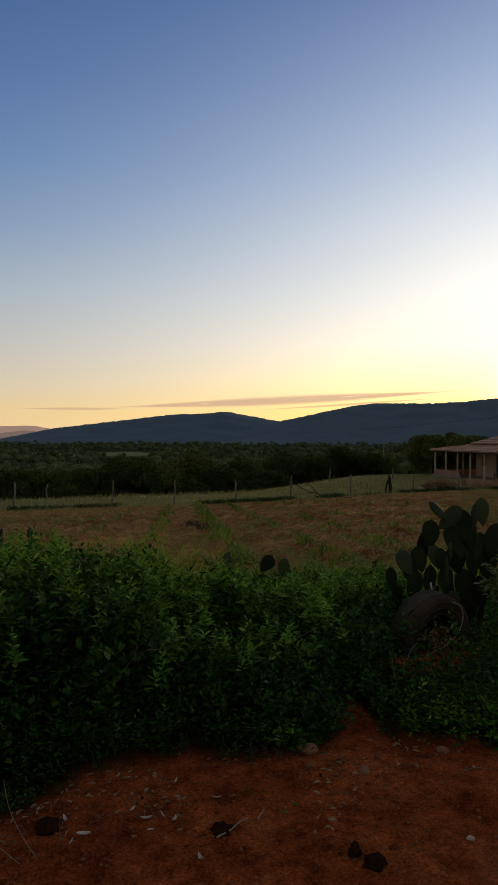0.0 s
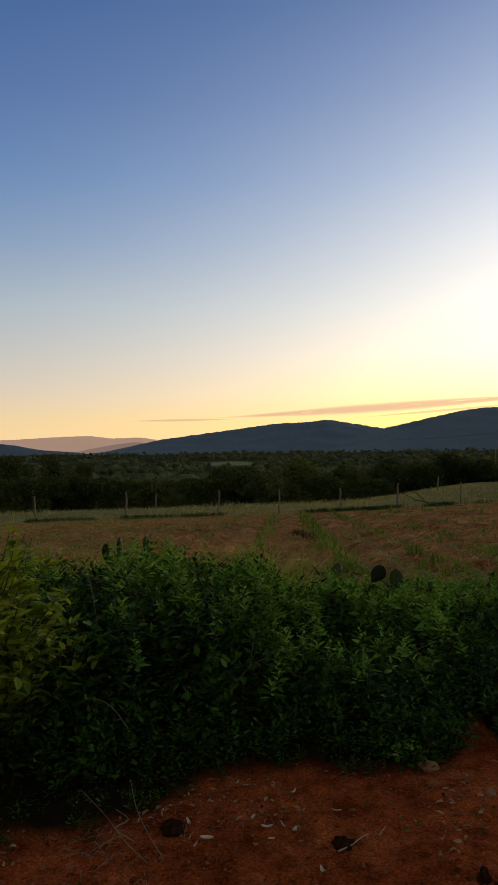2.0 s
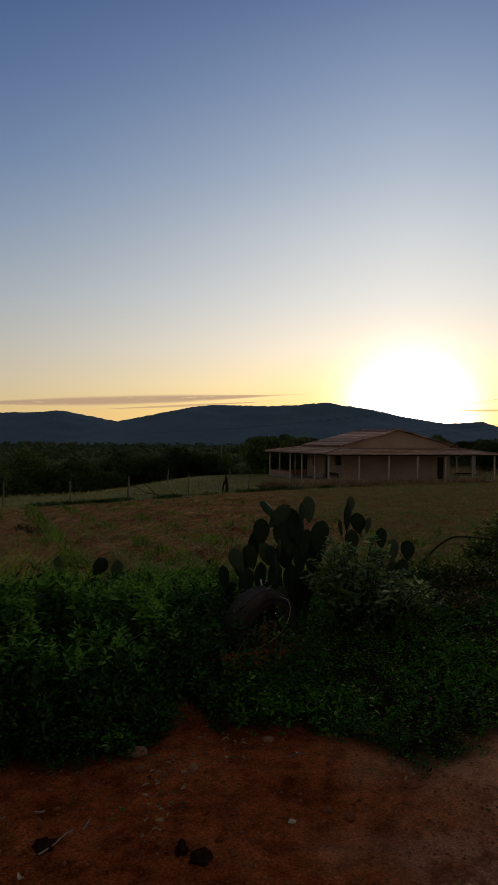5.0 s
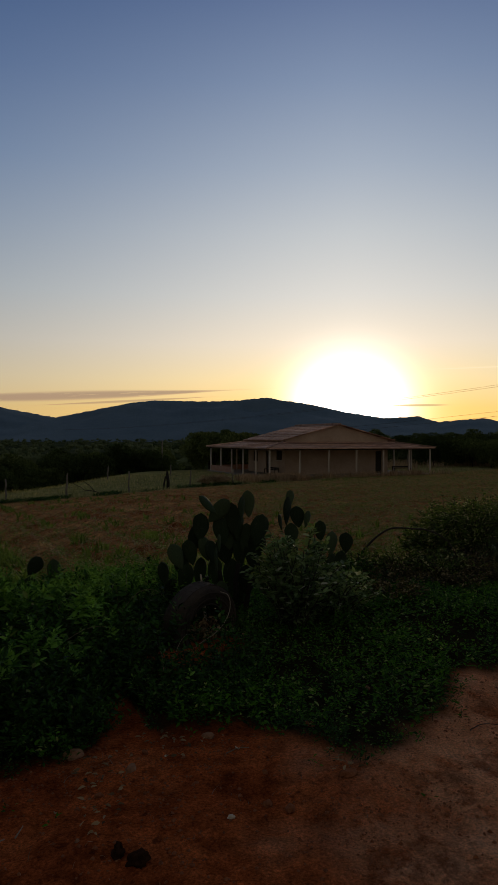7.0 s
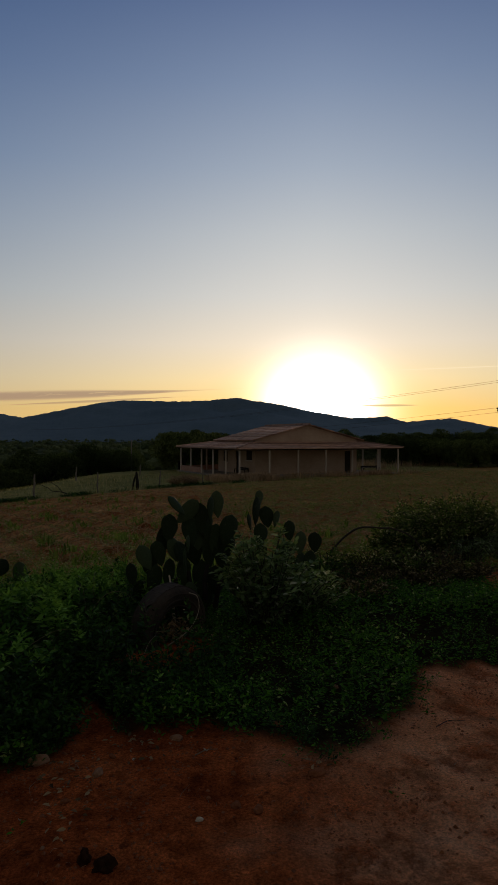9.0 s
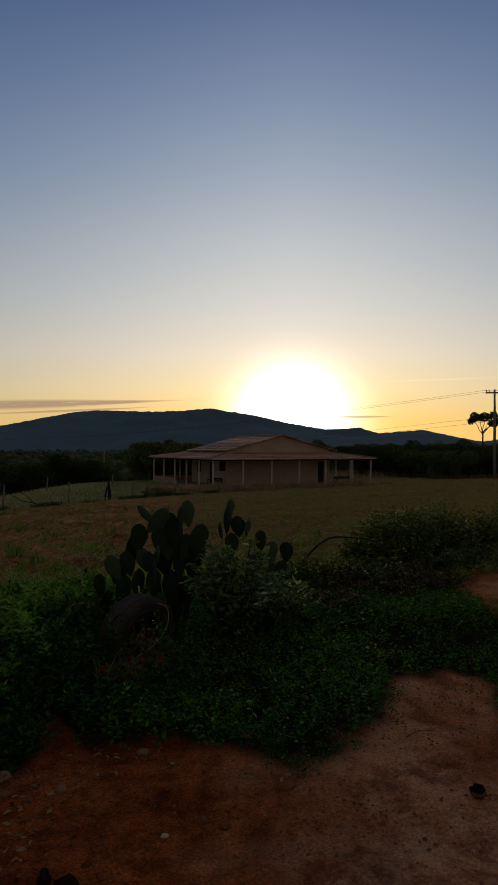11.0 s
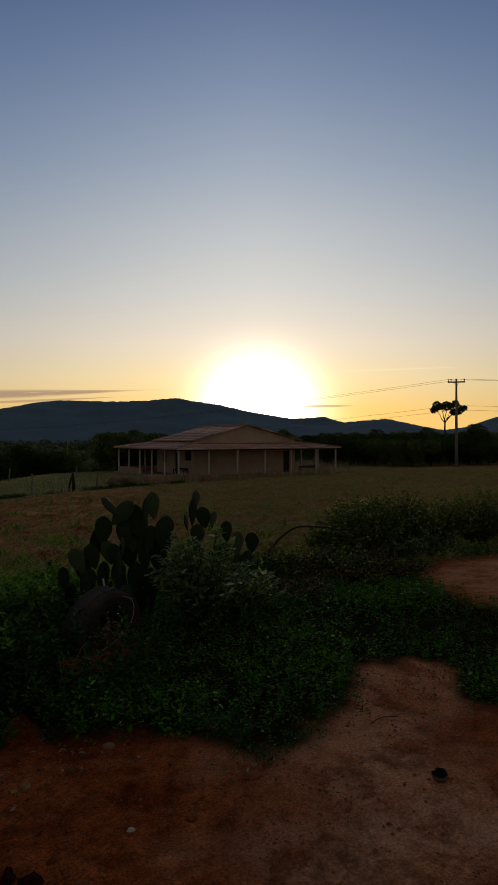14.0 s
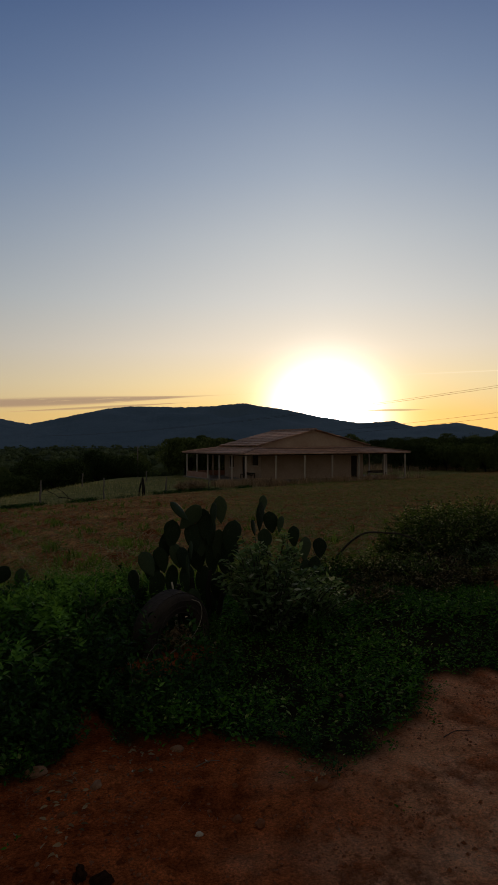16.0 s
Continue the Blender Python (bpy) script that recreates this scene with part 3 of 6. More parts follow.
# ---------------------------------------------------------------- leaves, weeds, grass
def leaves(at, way, up, length, width, fold=0.25, droop=0.15):
    """Folded pointed leaves: place, direction, rough up and size of each."""
    at, way, up = (np.asarray(a, float).reshape(-1, 3) for a in (at, way, up))
    n = len(at)
    length, width = np.broadcast_to(length, (n,))[:, None], np.broadcast_to(width, (n,))[:, None]
    way = way / (np.linalg.norm(way, axis=1)[:, None] + 1e-9)
    side = np.cross(way, up)
    side /= np.linalg.norm(side, axis=1)[:, None] + 1e-9
    nor = np.cross(side, way)
    rows = []
    for along, out_, lift in ((0, 0, 0), (0.33, 1, fold), (0.7, 0.72, fold * 0.6 - droop * 0.5), (1, 0, -droop), (0.7, -0.72, fold * 0.6 - droop * 0.5), (0.33, -1, fold)):
        rows.append(at + way * length * along + side * width * 0.5 * out_ + nor * (width * 0.5 * lift + (length * lift * 0.2 if lift < 0 else 0)))
    v = np.stack(rows, 1).reshape(-1, 3)
    b = np.arange(n)[:, None] * 6
    q = np.concatenate([b + [[0, 1, 2, 3]], b + [[0, 3, 4, 5]]])
    return v, [q]


def stalks(base, tip, r0, r1):
    """Three-sided stalks from base to tip."""
    base, tip = np.asarray(base, float), np.asarray(tip, float)
    n = len(base)
    ang = np.array([0, 2.094, 4.189])
    off = np.stack([np.cos(ang), np.sin(ang), np.zeros(3)], -1)
    r0, r1 = (np.broadcast_to(r, (n,))[:, None, None] for r in (r0, r1))
    v = np.concatenate([base[:, None] + off * r0, tip[:, None] + off * r1], 1).reshape(-1, 3)
    b = np.arange(n)[:, None] * 6
    q = np.concatenate([b + [[k, (k + 1) % 3, 3 + (k + 1) % 3, 3 + k]] for k in range(3)])
    return v, [q]


def weeds(xy, height, pairs, leaf, r, lean=0.35, slender=0.42, spread=1.0, rise=0.15):
    """Upright weeds with crossed pairs of leaves. Returns the leaves and the stems."""
    n = len(xy)
    base = np.concatenate([xy, land(xy[:, 0], xy[:, 1])[:, None] - 0.01], 1)
    tilt = r.normal(0, lean, (n, 2))
    tip = base + np.concatenate([tilt * height[:, None], (height * (1 - 0.15 * np.abs(tilt).sum(1)))[:, None]], 1)
    t = (np.arange(pairs) + 0.6) / pairs
    t = t[None, :, None] ** 0.55
    node = base[:, None] * (1 - t) + tip[:, None] * t
    turn = r.uniform(0, 2 * np.pi, (n, 1)) + np.arange(pairs)[None] * (np.pi / 2) + r.normal(0, 0.3, (n, pairs))
    P, W, U, L = [], [], [], []
    for half in (0, np.pi):
        a = turn + half + r.normal(0, 0.25, turn.shape)
        climb = r.normal(rise, 0.3, turn.shape) + 0.6 * (t[:, :, 0] > 0.88)
        way = np.stack([np.cos(a), np.sin(a), climb], -1)
        size = leaf * r.uniform(0.6, 1.3, turn.shape) * (1.15 - 0.55 * t[:, :, 0]) * np.clip(height[:, None] / np.median(height), 0.6, 1.4)
        P.append(node + r.normal(0, 0.006, node.shape) + way * 0.012 * spread)
        W.append(way), L.append(size)
        U.append(np.stack([r.normal(0, 0.3, turn.shape), r.normal(0, 0.3, turn.shape), np.ones(turn.shape)], -1))
    L = np.concatenate(L).ravel()
    lv = leaves(np.concatenate(P).reshape(-1, 3), np.concatenate(W).reshape(-1, 3), np.concatenate(U).reshape(-1, 3), L, L * slender * r.uniform(0.8, 1.2, len(L)))
    st = stalks(base, tip, 0.0022 + 0.002 * height, 0.001)
    return lv, st


def blades(xy, height, r, width=0.006, lean=0.4, z=None):
    """Bent grass blades of two joints."""
    n = len(xy)
    base = np.concatenate([xy, (land(xy[:, 0], xy[:, 1]) if z is None else z)[:, None] - 0.01], 1)
    a = r.uniform(0, 2 * np.pi, n)
    out_ = np.stack([np.cos(a), np.sin(a), np.zeros(n)], -1) * (r.uniform(0.1, 1.0, n) * lean * height)[:, None]
    up = np.stack([np.zeros(n), np.zeros(n), height], -1)
    b = r.uniform(0, 2 * np.pi, n)
    side = np.stack([np.cos(b), np.sin(b), np.zeros(n)], -1) * (width * r.uniform(0.6, 1.3, n))[:, None] * 0.5
    mid = base + up * 0.6 + out_ * 0.35
    tip = base + up + out_
    v = np.stack([base - side, base + side, mid + side * 0.8, mid - side * 0.8, tip], 1).reshape(-1, 3)
    k = np.arange(n)[:, None] * 5
    return v, [k + [[0, 1, 2, 3]], k + [[3, 2, 4]]]


def crumbs(p, size, r):
    """Small uneven lumps lying on the land."""
    corners = np.array([(1, 0, 0), (-1, 0, 0), (0, 1, 0), (0, -1, 0), (0, 0, 0.8), (0, 0, -0.5)], float)
    turn = r.uniform(0, 2 * np.pi, len(p))
    c, s = np.cos(turn), np.sin(turn)
    jit = corners[None] * r.uniform(0.6, 1.4, (len(p), 6, 1))
    v = np.stack([jit[..., 0] * c[:, None] - jit[..., 1] * s[:, None], jit[..., 0] * s[:, None] + jit[..., 1] * c[:, None], jit[..., 2]], -1) * size[:, None, None]
    v[..., 0] += p[:, 0:1]
    v[..., 1] += p[:, 1:2]
    v[..., 2] += land(p[:, 0], p[:, 1])[:, None] + size[:, None] * 0.3
    tri = np.array([[0, 2, 4], [2, 1, 4], [1, 3, 4], [3, 0, 4], [2, 0, 5], [1, 2, 5], [3, 1, 5], [0, 3, 5]])
    f = (np.arange(len(p))[:, None, None] * 6 + tri[None]).reshape(-1, 3)
    return v.reshape(-1, 3), [f]


def scatter(n, x0, x1, y0, y1, keep, r):
    """n places in a rectangle, kept with the chance keep(x, y)."""
    got = np.zeros((0, 2))
    while len(got) < n:
        p = np.stack([r.uniform(x0, x1, n * 2), r.uniform(y0, y1, n * 2)], -1)
        got = np.concatenate([got, p[r.uniform(0, 1, len(p)) < keep(p[:, 0], p[:, 1])]])
    return got[:n]


def stuff(name, pieces, mat, label, category, smooth=False):
    ob = new(name, mesh_of(name, *joined(pieces), mat, smooth))
    return tagged(ob, label, category, kind="stuff")


def hump(x, y, cx, cy, rx, ry):
    return np.clip(1 - ((x - cx) / rx) ** 2 - ((y - cy) / ry) ** 2, 0, 1) ** 0.5


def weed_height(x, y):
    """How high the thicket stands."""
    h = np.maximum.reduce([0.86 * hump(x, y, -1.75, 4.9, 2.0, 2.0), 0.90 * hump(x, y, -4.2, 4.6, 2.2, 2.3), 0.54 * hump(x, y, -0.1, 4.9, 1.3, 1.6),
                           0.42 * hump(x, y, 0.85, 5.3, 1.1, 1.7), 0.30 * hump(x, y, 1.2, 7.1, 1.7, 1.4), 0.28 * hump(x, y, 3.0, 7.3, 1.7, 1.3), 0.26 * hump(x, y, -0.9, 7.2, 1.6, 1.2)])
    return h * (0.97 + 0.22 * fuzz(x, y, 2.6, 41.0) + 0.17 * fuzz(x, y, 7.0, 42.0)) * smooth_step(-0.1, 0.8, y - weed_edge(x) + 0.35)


def rosettes(xy, height, leaf, r, n=8):
    """Whorls of young leaves at the tops of shoots."""
    m = len(xy)
    top = np.concatenate([xy, (land(xy[:, 0], xy[:, 1]) + height)[:, None]], 1)
    a = r.uniform(0, 2 * np.pi, (m, 1)) + np.arange(n)[None] * 2.4 + r.normal(0, 0.2, (m, n))
    ring = np.arange(n)[None] / n
    way = np.stack([np.cos(a), np.sin(a), 0.1 + 1.3 * ring ** 1.5 + r.normal(0, 0.2, (m, n))], -1)
    at = top[:, None] + np.stack([0 * a, 0 * a, (ring - 1) * 0.07 + 0 * a], -1)
    size = leaf * r.uniform(0.65, 1.3, (m, 1)) * (1.1 - 0.55 * ring) * r.uniform(0.8, 1.2, (m, n))
    up = r.normal(0, 0.25, (m, n, 3)) + [0, 0, 1]
    return leaves(at.reshape(-1, 3), way.reshape(-1, 3), up.reshape(-1, 3), size.ravel(), size.ravel() * 0.42)


def thicket():
    r = np.random.default_rng(101)
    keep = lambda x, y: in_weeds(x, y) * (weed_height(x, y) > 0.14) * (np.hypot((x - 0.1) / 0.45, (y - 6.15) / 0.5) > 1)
    # fine-leaved shoots
    p = scatter(4600, -6.2, 4.4, 2.0, 8.4, keep, r)
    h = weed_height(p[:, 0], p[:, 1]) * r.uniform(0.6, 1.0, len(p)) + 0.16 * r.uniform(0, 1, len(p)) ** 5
    lv, st = weeds(p, h, 10, 0.066, r, 0.24, 0.46, rise=0.4)
    # broad-leaved plants between them
    b = scatter(850, -6.2, 2.0, 2.0, 7.0, keep, r)
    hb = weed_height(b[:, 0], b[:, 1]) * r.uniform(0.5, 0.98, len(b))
    lb, sb = weeds(b, hb, 6, 0.090, r, 0.3, 0.58, rise=0.1)
    # skirts that hang to the bare earth
    q = scatter(1700, -6.0, 1.7, 2.2, 5.2, lambda x, y: in_weeds(x, y) * (y - weed_edge(x) < 0.9) * (0.3 + 0.7 * smooth_step(-1.3, -0.6, x)), r)
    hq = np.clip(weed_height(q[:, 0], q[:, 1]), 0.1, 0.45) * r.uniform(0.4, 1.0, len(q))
    lq, sq = weeds(q, hq, 6, 0.042, r, 0.5, 0.42, rise=0.3)
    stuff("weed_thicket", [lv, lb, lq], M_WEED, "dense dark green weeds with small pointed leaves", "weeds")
    stuff("weed_stems", [st, sb, sq], M_STEM, "thin green stems of the dense weeds", "stems")
    # young shoot tips; their bright colour, thinned frontward, also paints in the back light
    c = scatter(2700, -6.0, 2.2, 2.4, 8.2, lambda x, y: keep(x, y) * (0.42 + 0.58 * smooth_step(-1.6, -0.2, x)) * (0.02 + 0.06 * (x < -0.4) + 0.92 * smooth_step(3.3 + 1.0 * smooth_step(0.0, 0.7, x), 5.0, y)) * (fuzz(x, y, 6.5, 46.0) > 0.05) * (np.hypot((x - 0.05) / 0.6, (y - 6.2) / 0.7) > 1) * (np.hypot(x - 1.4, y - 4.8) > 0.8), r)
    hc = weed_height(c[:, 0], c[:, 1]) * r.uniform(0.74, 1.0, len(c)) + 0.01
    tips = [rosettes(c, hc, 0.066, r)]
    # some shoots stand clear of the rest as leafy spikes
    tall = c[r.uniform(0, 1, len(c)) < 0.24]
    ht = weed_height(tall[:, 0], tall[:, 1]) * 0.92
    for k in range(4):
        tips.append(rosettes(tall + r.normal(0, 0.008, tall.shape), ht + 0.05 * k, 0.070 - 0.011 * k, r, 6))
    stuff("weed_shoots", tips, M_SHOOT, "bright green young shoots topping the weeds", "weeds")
    # a few arching dry runners over the top
    runs = []
    for x, y in scatter(70, -4.5, 1.0, 3.2, 6.2, keep, r):
        hgt = float(weed_height(np.array(x), np.array(y)))
        a, far = r.uniform(0, 2 * np.pi), r.uniform(0.15, 0.45)
        z = on_land(x, y)
        runs.append(tube(bendy((x, y, z + hgt * 0.6), (x + far * math.cos(a), y + far * math.sin(a), z + hgt * r.uniform(0.7, 1.1)), 14, -r.uniform(0.03, 0.14), 0.0015, r), np.linspace(0.002, 0.0009, 14), 4))
    stuff("dry_runners", runs, M_TWIG, "thin pale dry stems arching out of the weeds", "stems")


thicket()


def creeping():
    r = np.random.default_rng(103)
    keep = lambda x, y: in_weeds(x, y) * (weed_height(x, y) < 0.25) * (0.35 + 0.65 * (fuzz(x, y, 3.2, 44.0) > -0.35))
    p = scatter(8200, 0.2, 9.5, 2.4, 8.4, keep, r)
    h = (0.10 + 0.07 * fuzz(p[:, 0], p[:, 1], 2.4, 45.0)).clip(0.04, 0.3) * r.uniform(0.6, 1.3, len(p))
    lv, st = weeds(p, h, 6, 0.034, r, 0.6, 0.5)
    c = scatter(900, 0.9, 9.3, 2.9, 8.2, lambda x, y: keep(x, y) * (np.hypot(x - 1.4, y - 4.8) > 0.6) * (fuzz(x, y, 5.0, 47.0) > 0.0), r)
    hc = (0.10 + 0.07 * fuzz(c[:, 0], c[:, 1], 2.4, 45.0)).clip(0.05, 0.3) * r.uniform(1.0, 1.5, len(c))
    stuff("creeping_shoots", [rosettes(c, hc, 0.031, r)], M_CREEP, "bright green shoots among the low weeds", "weeds")
    stuff("creeping_weeds", [lv], M_CREEP, "low creeping green weeds over red earth", "weeds")
    stuff("creeping_stems", [st], M_STEM, "thin trailing stems of the low weeds", "stems")


creeping()


def field_plants():
    r = np.random.default_rng(107)
    # sparse weeds, denser to the east
    keep = lambda x, y: np.clip(0.20 + 0.50 * (1 - smooth_step(-7, -2, x)) + 0.6 * smooth_step(-0.3, 0.6, (x - 0.32 * y) / 8) + 0.5 * fuzz(x, y, 0.6, 51.0), 0.03, 1) * (behind_fence(x, y) < -0.3) * (np.abs(x) < y + 4) * (18 / (y + 10))
    p = scatter(31000, -26, 45, 7.6, 58, keep, r)
    h = r.uniform(0.04, 0.12, len(p))
    lv, _ = weeds(p, h, 4, 0.065, r, 0.5, 0.42)
    # a denser fringe where the field meets the thicket
    e = scatter(11000, -9, 14, 6.8, 15, lambda x, y: (1 - smooth_step(8, 15, y)) * (0.35 + 0.65 * (fuzz(x, y, 1.4, 58.0) > 0)), r)
    le, _ = weeds(e, r.uniform(0.04, 0.16, len(e)), 5, 0.04, r, 0.5, 0.42)
    # dark green weeds at the feet of the fence
    g = scatter(4200, -34, 20, 24, 52, lambda x, y: (np.abs(behind_fence(x, y) + 0.6 + 0.5 * fuzz(x, y, 1.1, 59.5)) < 0.4) * (fuzz(x, y, 0.9, 59.0) > -0.25), r)
    lg, _ = weeds(g, r.uniform(0.07, 0.26, len(g)), 6, 0.08, r, 0.4, 0.45)
    stuff("fence_weeds", [lg], M_WEED, "dark green weeds in clumps along the fence", "weeds")
    stuff("field_weeds", [lv, le], M_FIELDGREEN, "sparse green weeds on the ploughed field", "weeds")
    # young crop in rows
    along = []
    for k in range(9):
        c = 1.6 * k - 2.25
        n = (90, 220, 420, 260, 230, 160, 110, 90, 70)[k]
        d = 8.5 + 32 * r.uniform(0, 1, n) ** 1.3
        d = d[fuzz(np.full(n, c), d, 2.2, 53.0) + (0.7 if k == 2 else 0.0) > 0.0]
        cc = c + r.normal(0, 0.15, len(d))
        along.append(np.stack([cc * math.cos(FURROW) + d * math.sin(FURROW), d * math.cos(FURROW) - cc * math.sin(FURROW)], -1))
    p = np.concatenate(along)
    p = p[behind_fence(p[:, 0], p[:, 1]) < -1]
    h = r.uniform(0.08, 0.26, len(p))
    pieces = [blades(np.repeat(p, 7, 0) + r.normal(0, 0.03, (len(p) * 7, 2)), np.repeat(h, 7) * r.uniform(0.5, 1.1, len(p) * 7), r, 0.03, 1.0)]
    stuff("crop_rows", pieces, M_CROP, "young green crop in straight rows on red soil", "crop")
    # stubble
    p = scatter(42000, -22, 34, 7.6, 46, lambda x, y: (behind_fence(x, y) < -1) * (np.abs(x) < y) * (14 / (y + 6)), r)
    stuff("field_stubble", [blades(p, r.uniform(0.03, 0.13, len(p)), r, 0.017, 2.4)], M_STRAW, "dry straw stubble on the ploughed soil", "stubble")
    # clods turned up by the plough
    p = scatter(9000, -14, 22, 7.8, 34, lambda x, y: (behind_fence(x, y) < -1) * (np.abs(x) < y) * (12 / (y + 4)), r)
    stuff("field_clods", [crumbs(p, 0.012 + 0.05 * r.uniform(0, 1, len(p)) ** 3, r)], M_CLOD, "clods of red soil on the ploughed field", "clods")
    # grass along the fence and behind it
    p = scatter(34000, -40, 62, 18, 80, lambda x, y: ((behind_fence(x, y) > -1.2) * (behind_fence(x, y) < 16)) * 1.0, r)
    s = behind_fence(p[:, 0], p[:, 1])
    h = r.uniform(0.12, 0.34, len(p)) * (0.75 + 0.35 * fuzz(p[:, 0], p[:, 1], 0.5, 55.0))
    stuff("fence_grass", [blades(p, h.clip(0.08, 0.5), r, 0.022, 0.6)], M_GRASS, "pale green grass along the fence", "grass")


field_plants()


def dry_growth():
    """Dry grass by the veranda, and pale scrub along the eastern woods."""
    r = np.random.default_rng(113)
    p = scatter(11000, 15.0, 38.0, 49.0, 55.0, lambda x, y: np.clip(0.45 + fuzz(x, y, 1.2, 56.0), 0, 1) * (y < 52.75 + 0.085 * (x - 20)) * (y > 51.0 + 0.085 * (x - 20) - 2.2 * (x < 22)) * (1 - 0.6 * (x > 24)), r)
    stuff("dry_grass", [blades(p, r.uniform(0.15, 0.68, len(p)), r, 0.03, 0.7)], M_DRYGRASS, "dry pinkish grass before the veranda", "grass")
    p = scatter(7000, 40, 84, 66, 78, lambda x, y: np.clip(0.2 + fuzz(x, y, 0.6, 57.0), 0, 1), r)
    stuff("dry_scrub", [blades(p, r.uniform(0.3, 1.1, len(p)), r, 0.035, 0.5)], M_DRYGRASS, "pale dry scrub before the woods", "scrub")


dry_growth()


# ---------------------------------------------------------------- trees
def crown_leaves(r, lumps, n, size, flat=0.8):
    """Leaf sprays round the lumps (x, y, z, radius), thick at the rind, with gaps."""
    w = np.array([l[3] ** 2 for l in lumps])
    pick = r.choice(len(lumps), n, p=w / w.sum())
    L = np.array(lumps)[pick]
    d = r.normal(0, 1, (n, 3))
    d /= np.linalg.norm(d, axis=1)[:, None]
    rad = L[:, 3] * r.uniform(0.55, 1.08, n) ** 0.6
    at = L[:, :3] + d * rad[:, None] * [1, 1, flat]
    way = d + r.normal(0, 0.7, (n, 3)) + [0, 0, 0.15]
    up = r.normal(0, 0.6, (n, 3)) + [0, 0, 1]
    s = size * r.uniform(0.6, 1.5, n)
    return leaves(at, way, up, s, s * 0.55)


def crown_lump(r, x, y, z, rad):
    """The dense inside of a far crown: a lumpy rounded dome."""
    sides, rings = 9, 5
    a = np.linspace(0, 2 * np.pi, sides, endpoint=False)[None, :]
    t = np.linspace(-0.75, 1.45, rings)[:, None]
    k = rad * 0.8 * r.uniform(0.8, 1.15, (rings, sides))
    v = np.stack([x + k * np.cos(t) * np.cos(a), y + k * np.cos(t) * np.sin(a), z + 0.8 * k * np.sin(t) + 0 * a], -1).reshape(-1, 3)
    i, n = np.meshgrid(np.arange(rings - 1), np.arange(sides), indexing="ij")
    m = (n + 1) % sides
    return v, [np.stack([i * sides + n, i * sides + m, (i + 1) * sides + m, (i + 1) * sides + n], -1).reshape(-1, 4), np.arange((rings - 1) * sides, rings * sides)[None]]


def tree_parts(r, height, spread, trunk, n, size, lumps_n=16, clear=0.3, flat=0.75):
    """Trunk with limbs, and a crown, at the origin."""
    fork = height * clear
    bits = [tube(bendy((0, 0, -0.4), (r.normal(0, 0.1), r.normal(0, 0.1), fork), 5, 0, 0.03, r), np.linspace(trunk, trunk * 0.75, 5), 7)]
    lumps = []
    limbs = 6
    for k in range(limbs):
        a = 2 * np.pi * (k + r.uniform(-0.3, 0.3)) / limbs
        out_ = spread * r.uniform(0.4, 0.8)
        end = (math.cos(a) * out_, math.sin(a) * out_, height * r.uniform(0.35, 0.9))
        bits.append(tube(bendy((0, 0, fork * 0.9), end, 6, -0.1 * height, 0.05 * spread, r), np.linspace(trunk * 0.6, trunk * 0.12, 6), 5))
        for _ in range(max(1, lumps_n // limbs)):
            rad = spread * r.uniform(0.22, 0.42)
            lumps.append((end[0] + r.normal(0, 0.28 * spread), end[1] + r.normal(0, 0.28 * spread), min(height - rad * flat, end[2] + r.normal(-0.08, 0.16) * height), rad))
    lumps.append((0, 0, height - spread * 0.4 * flat, spread * 0.4))
    return joined(bits), crown_leaves(r, lumps, n, size, flat)


def tree_kind(seed, height, spread, trunk, n, size, lumps_n, clear, flat, label):
    r = np.random.default_rng(seed)
    wood, leaf = tree_parts(r, height, spread, trunk, n, size, lumps_n, clear, flat)
    t = thing("tree", label, "tree", "trees beyond the fence")
    part("trunk", wood, M_BARK, t, smooth=True)
    part("crown", leaf, M_CROWN, t)
    return t


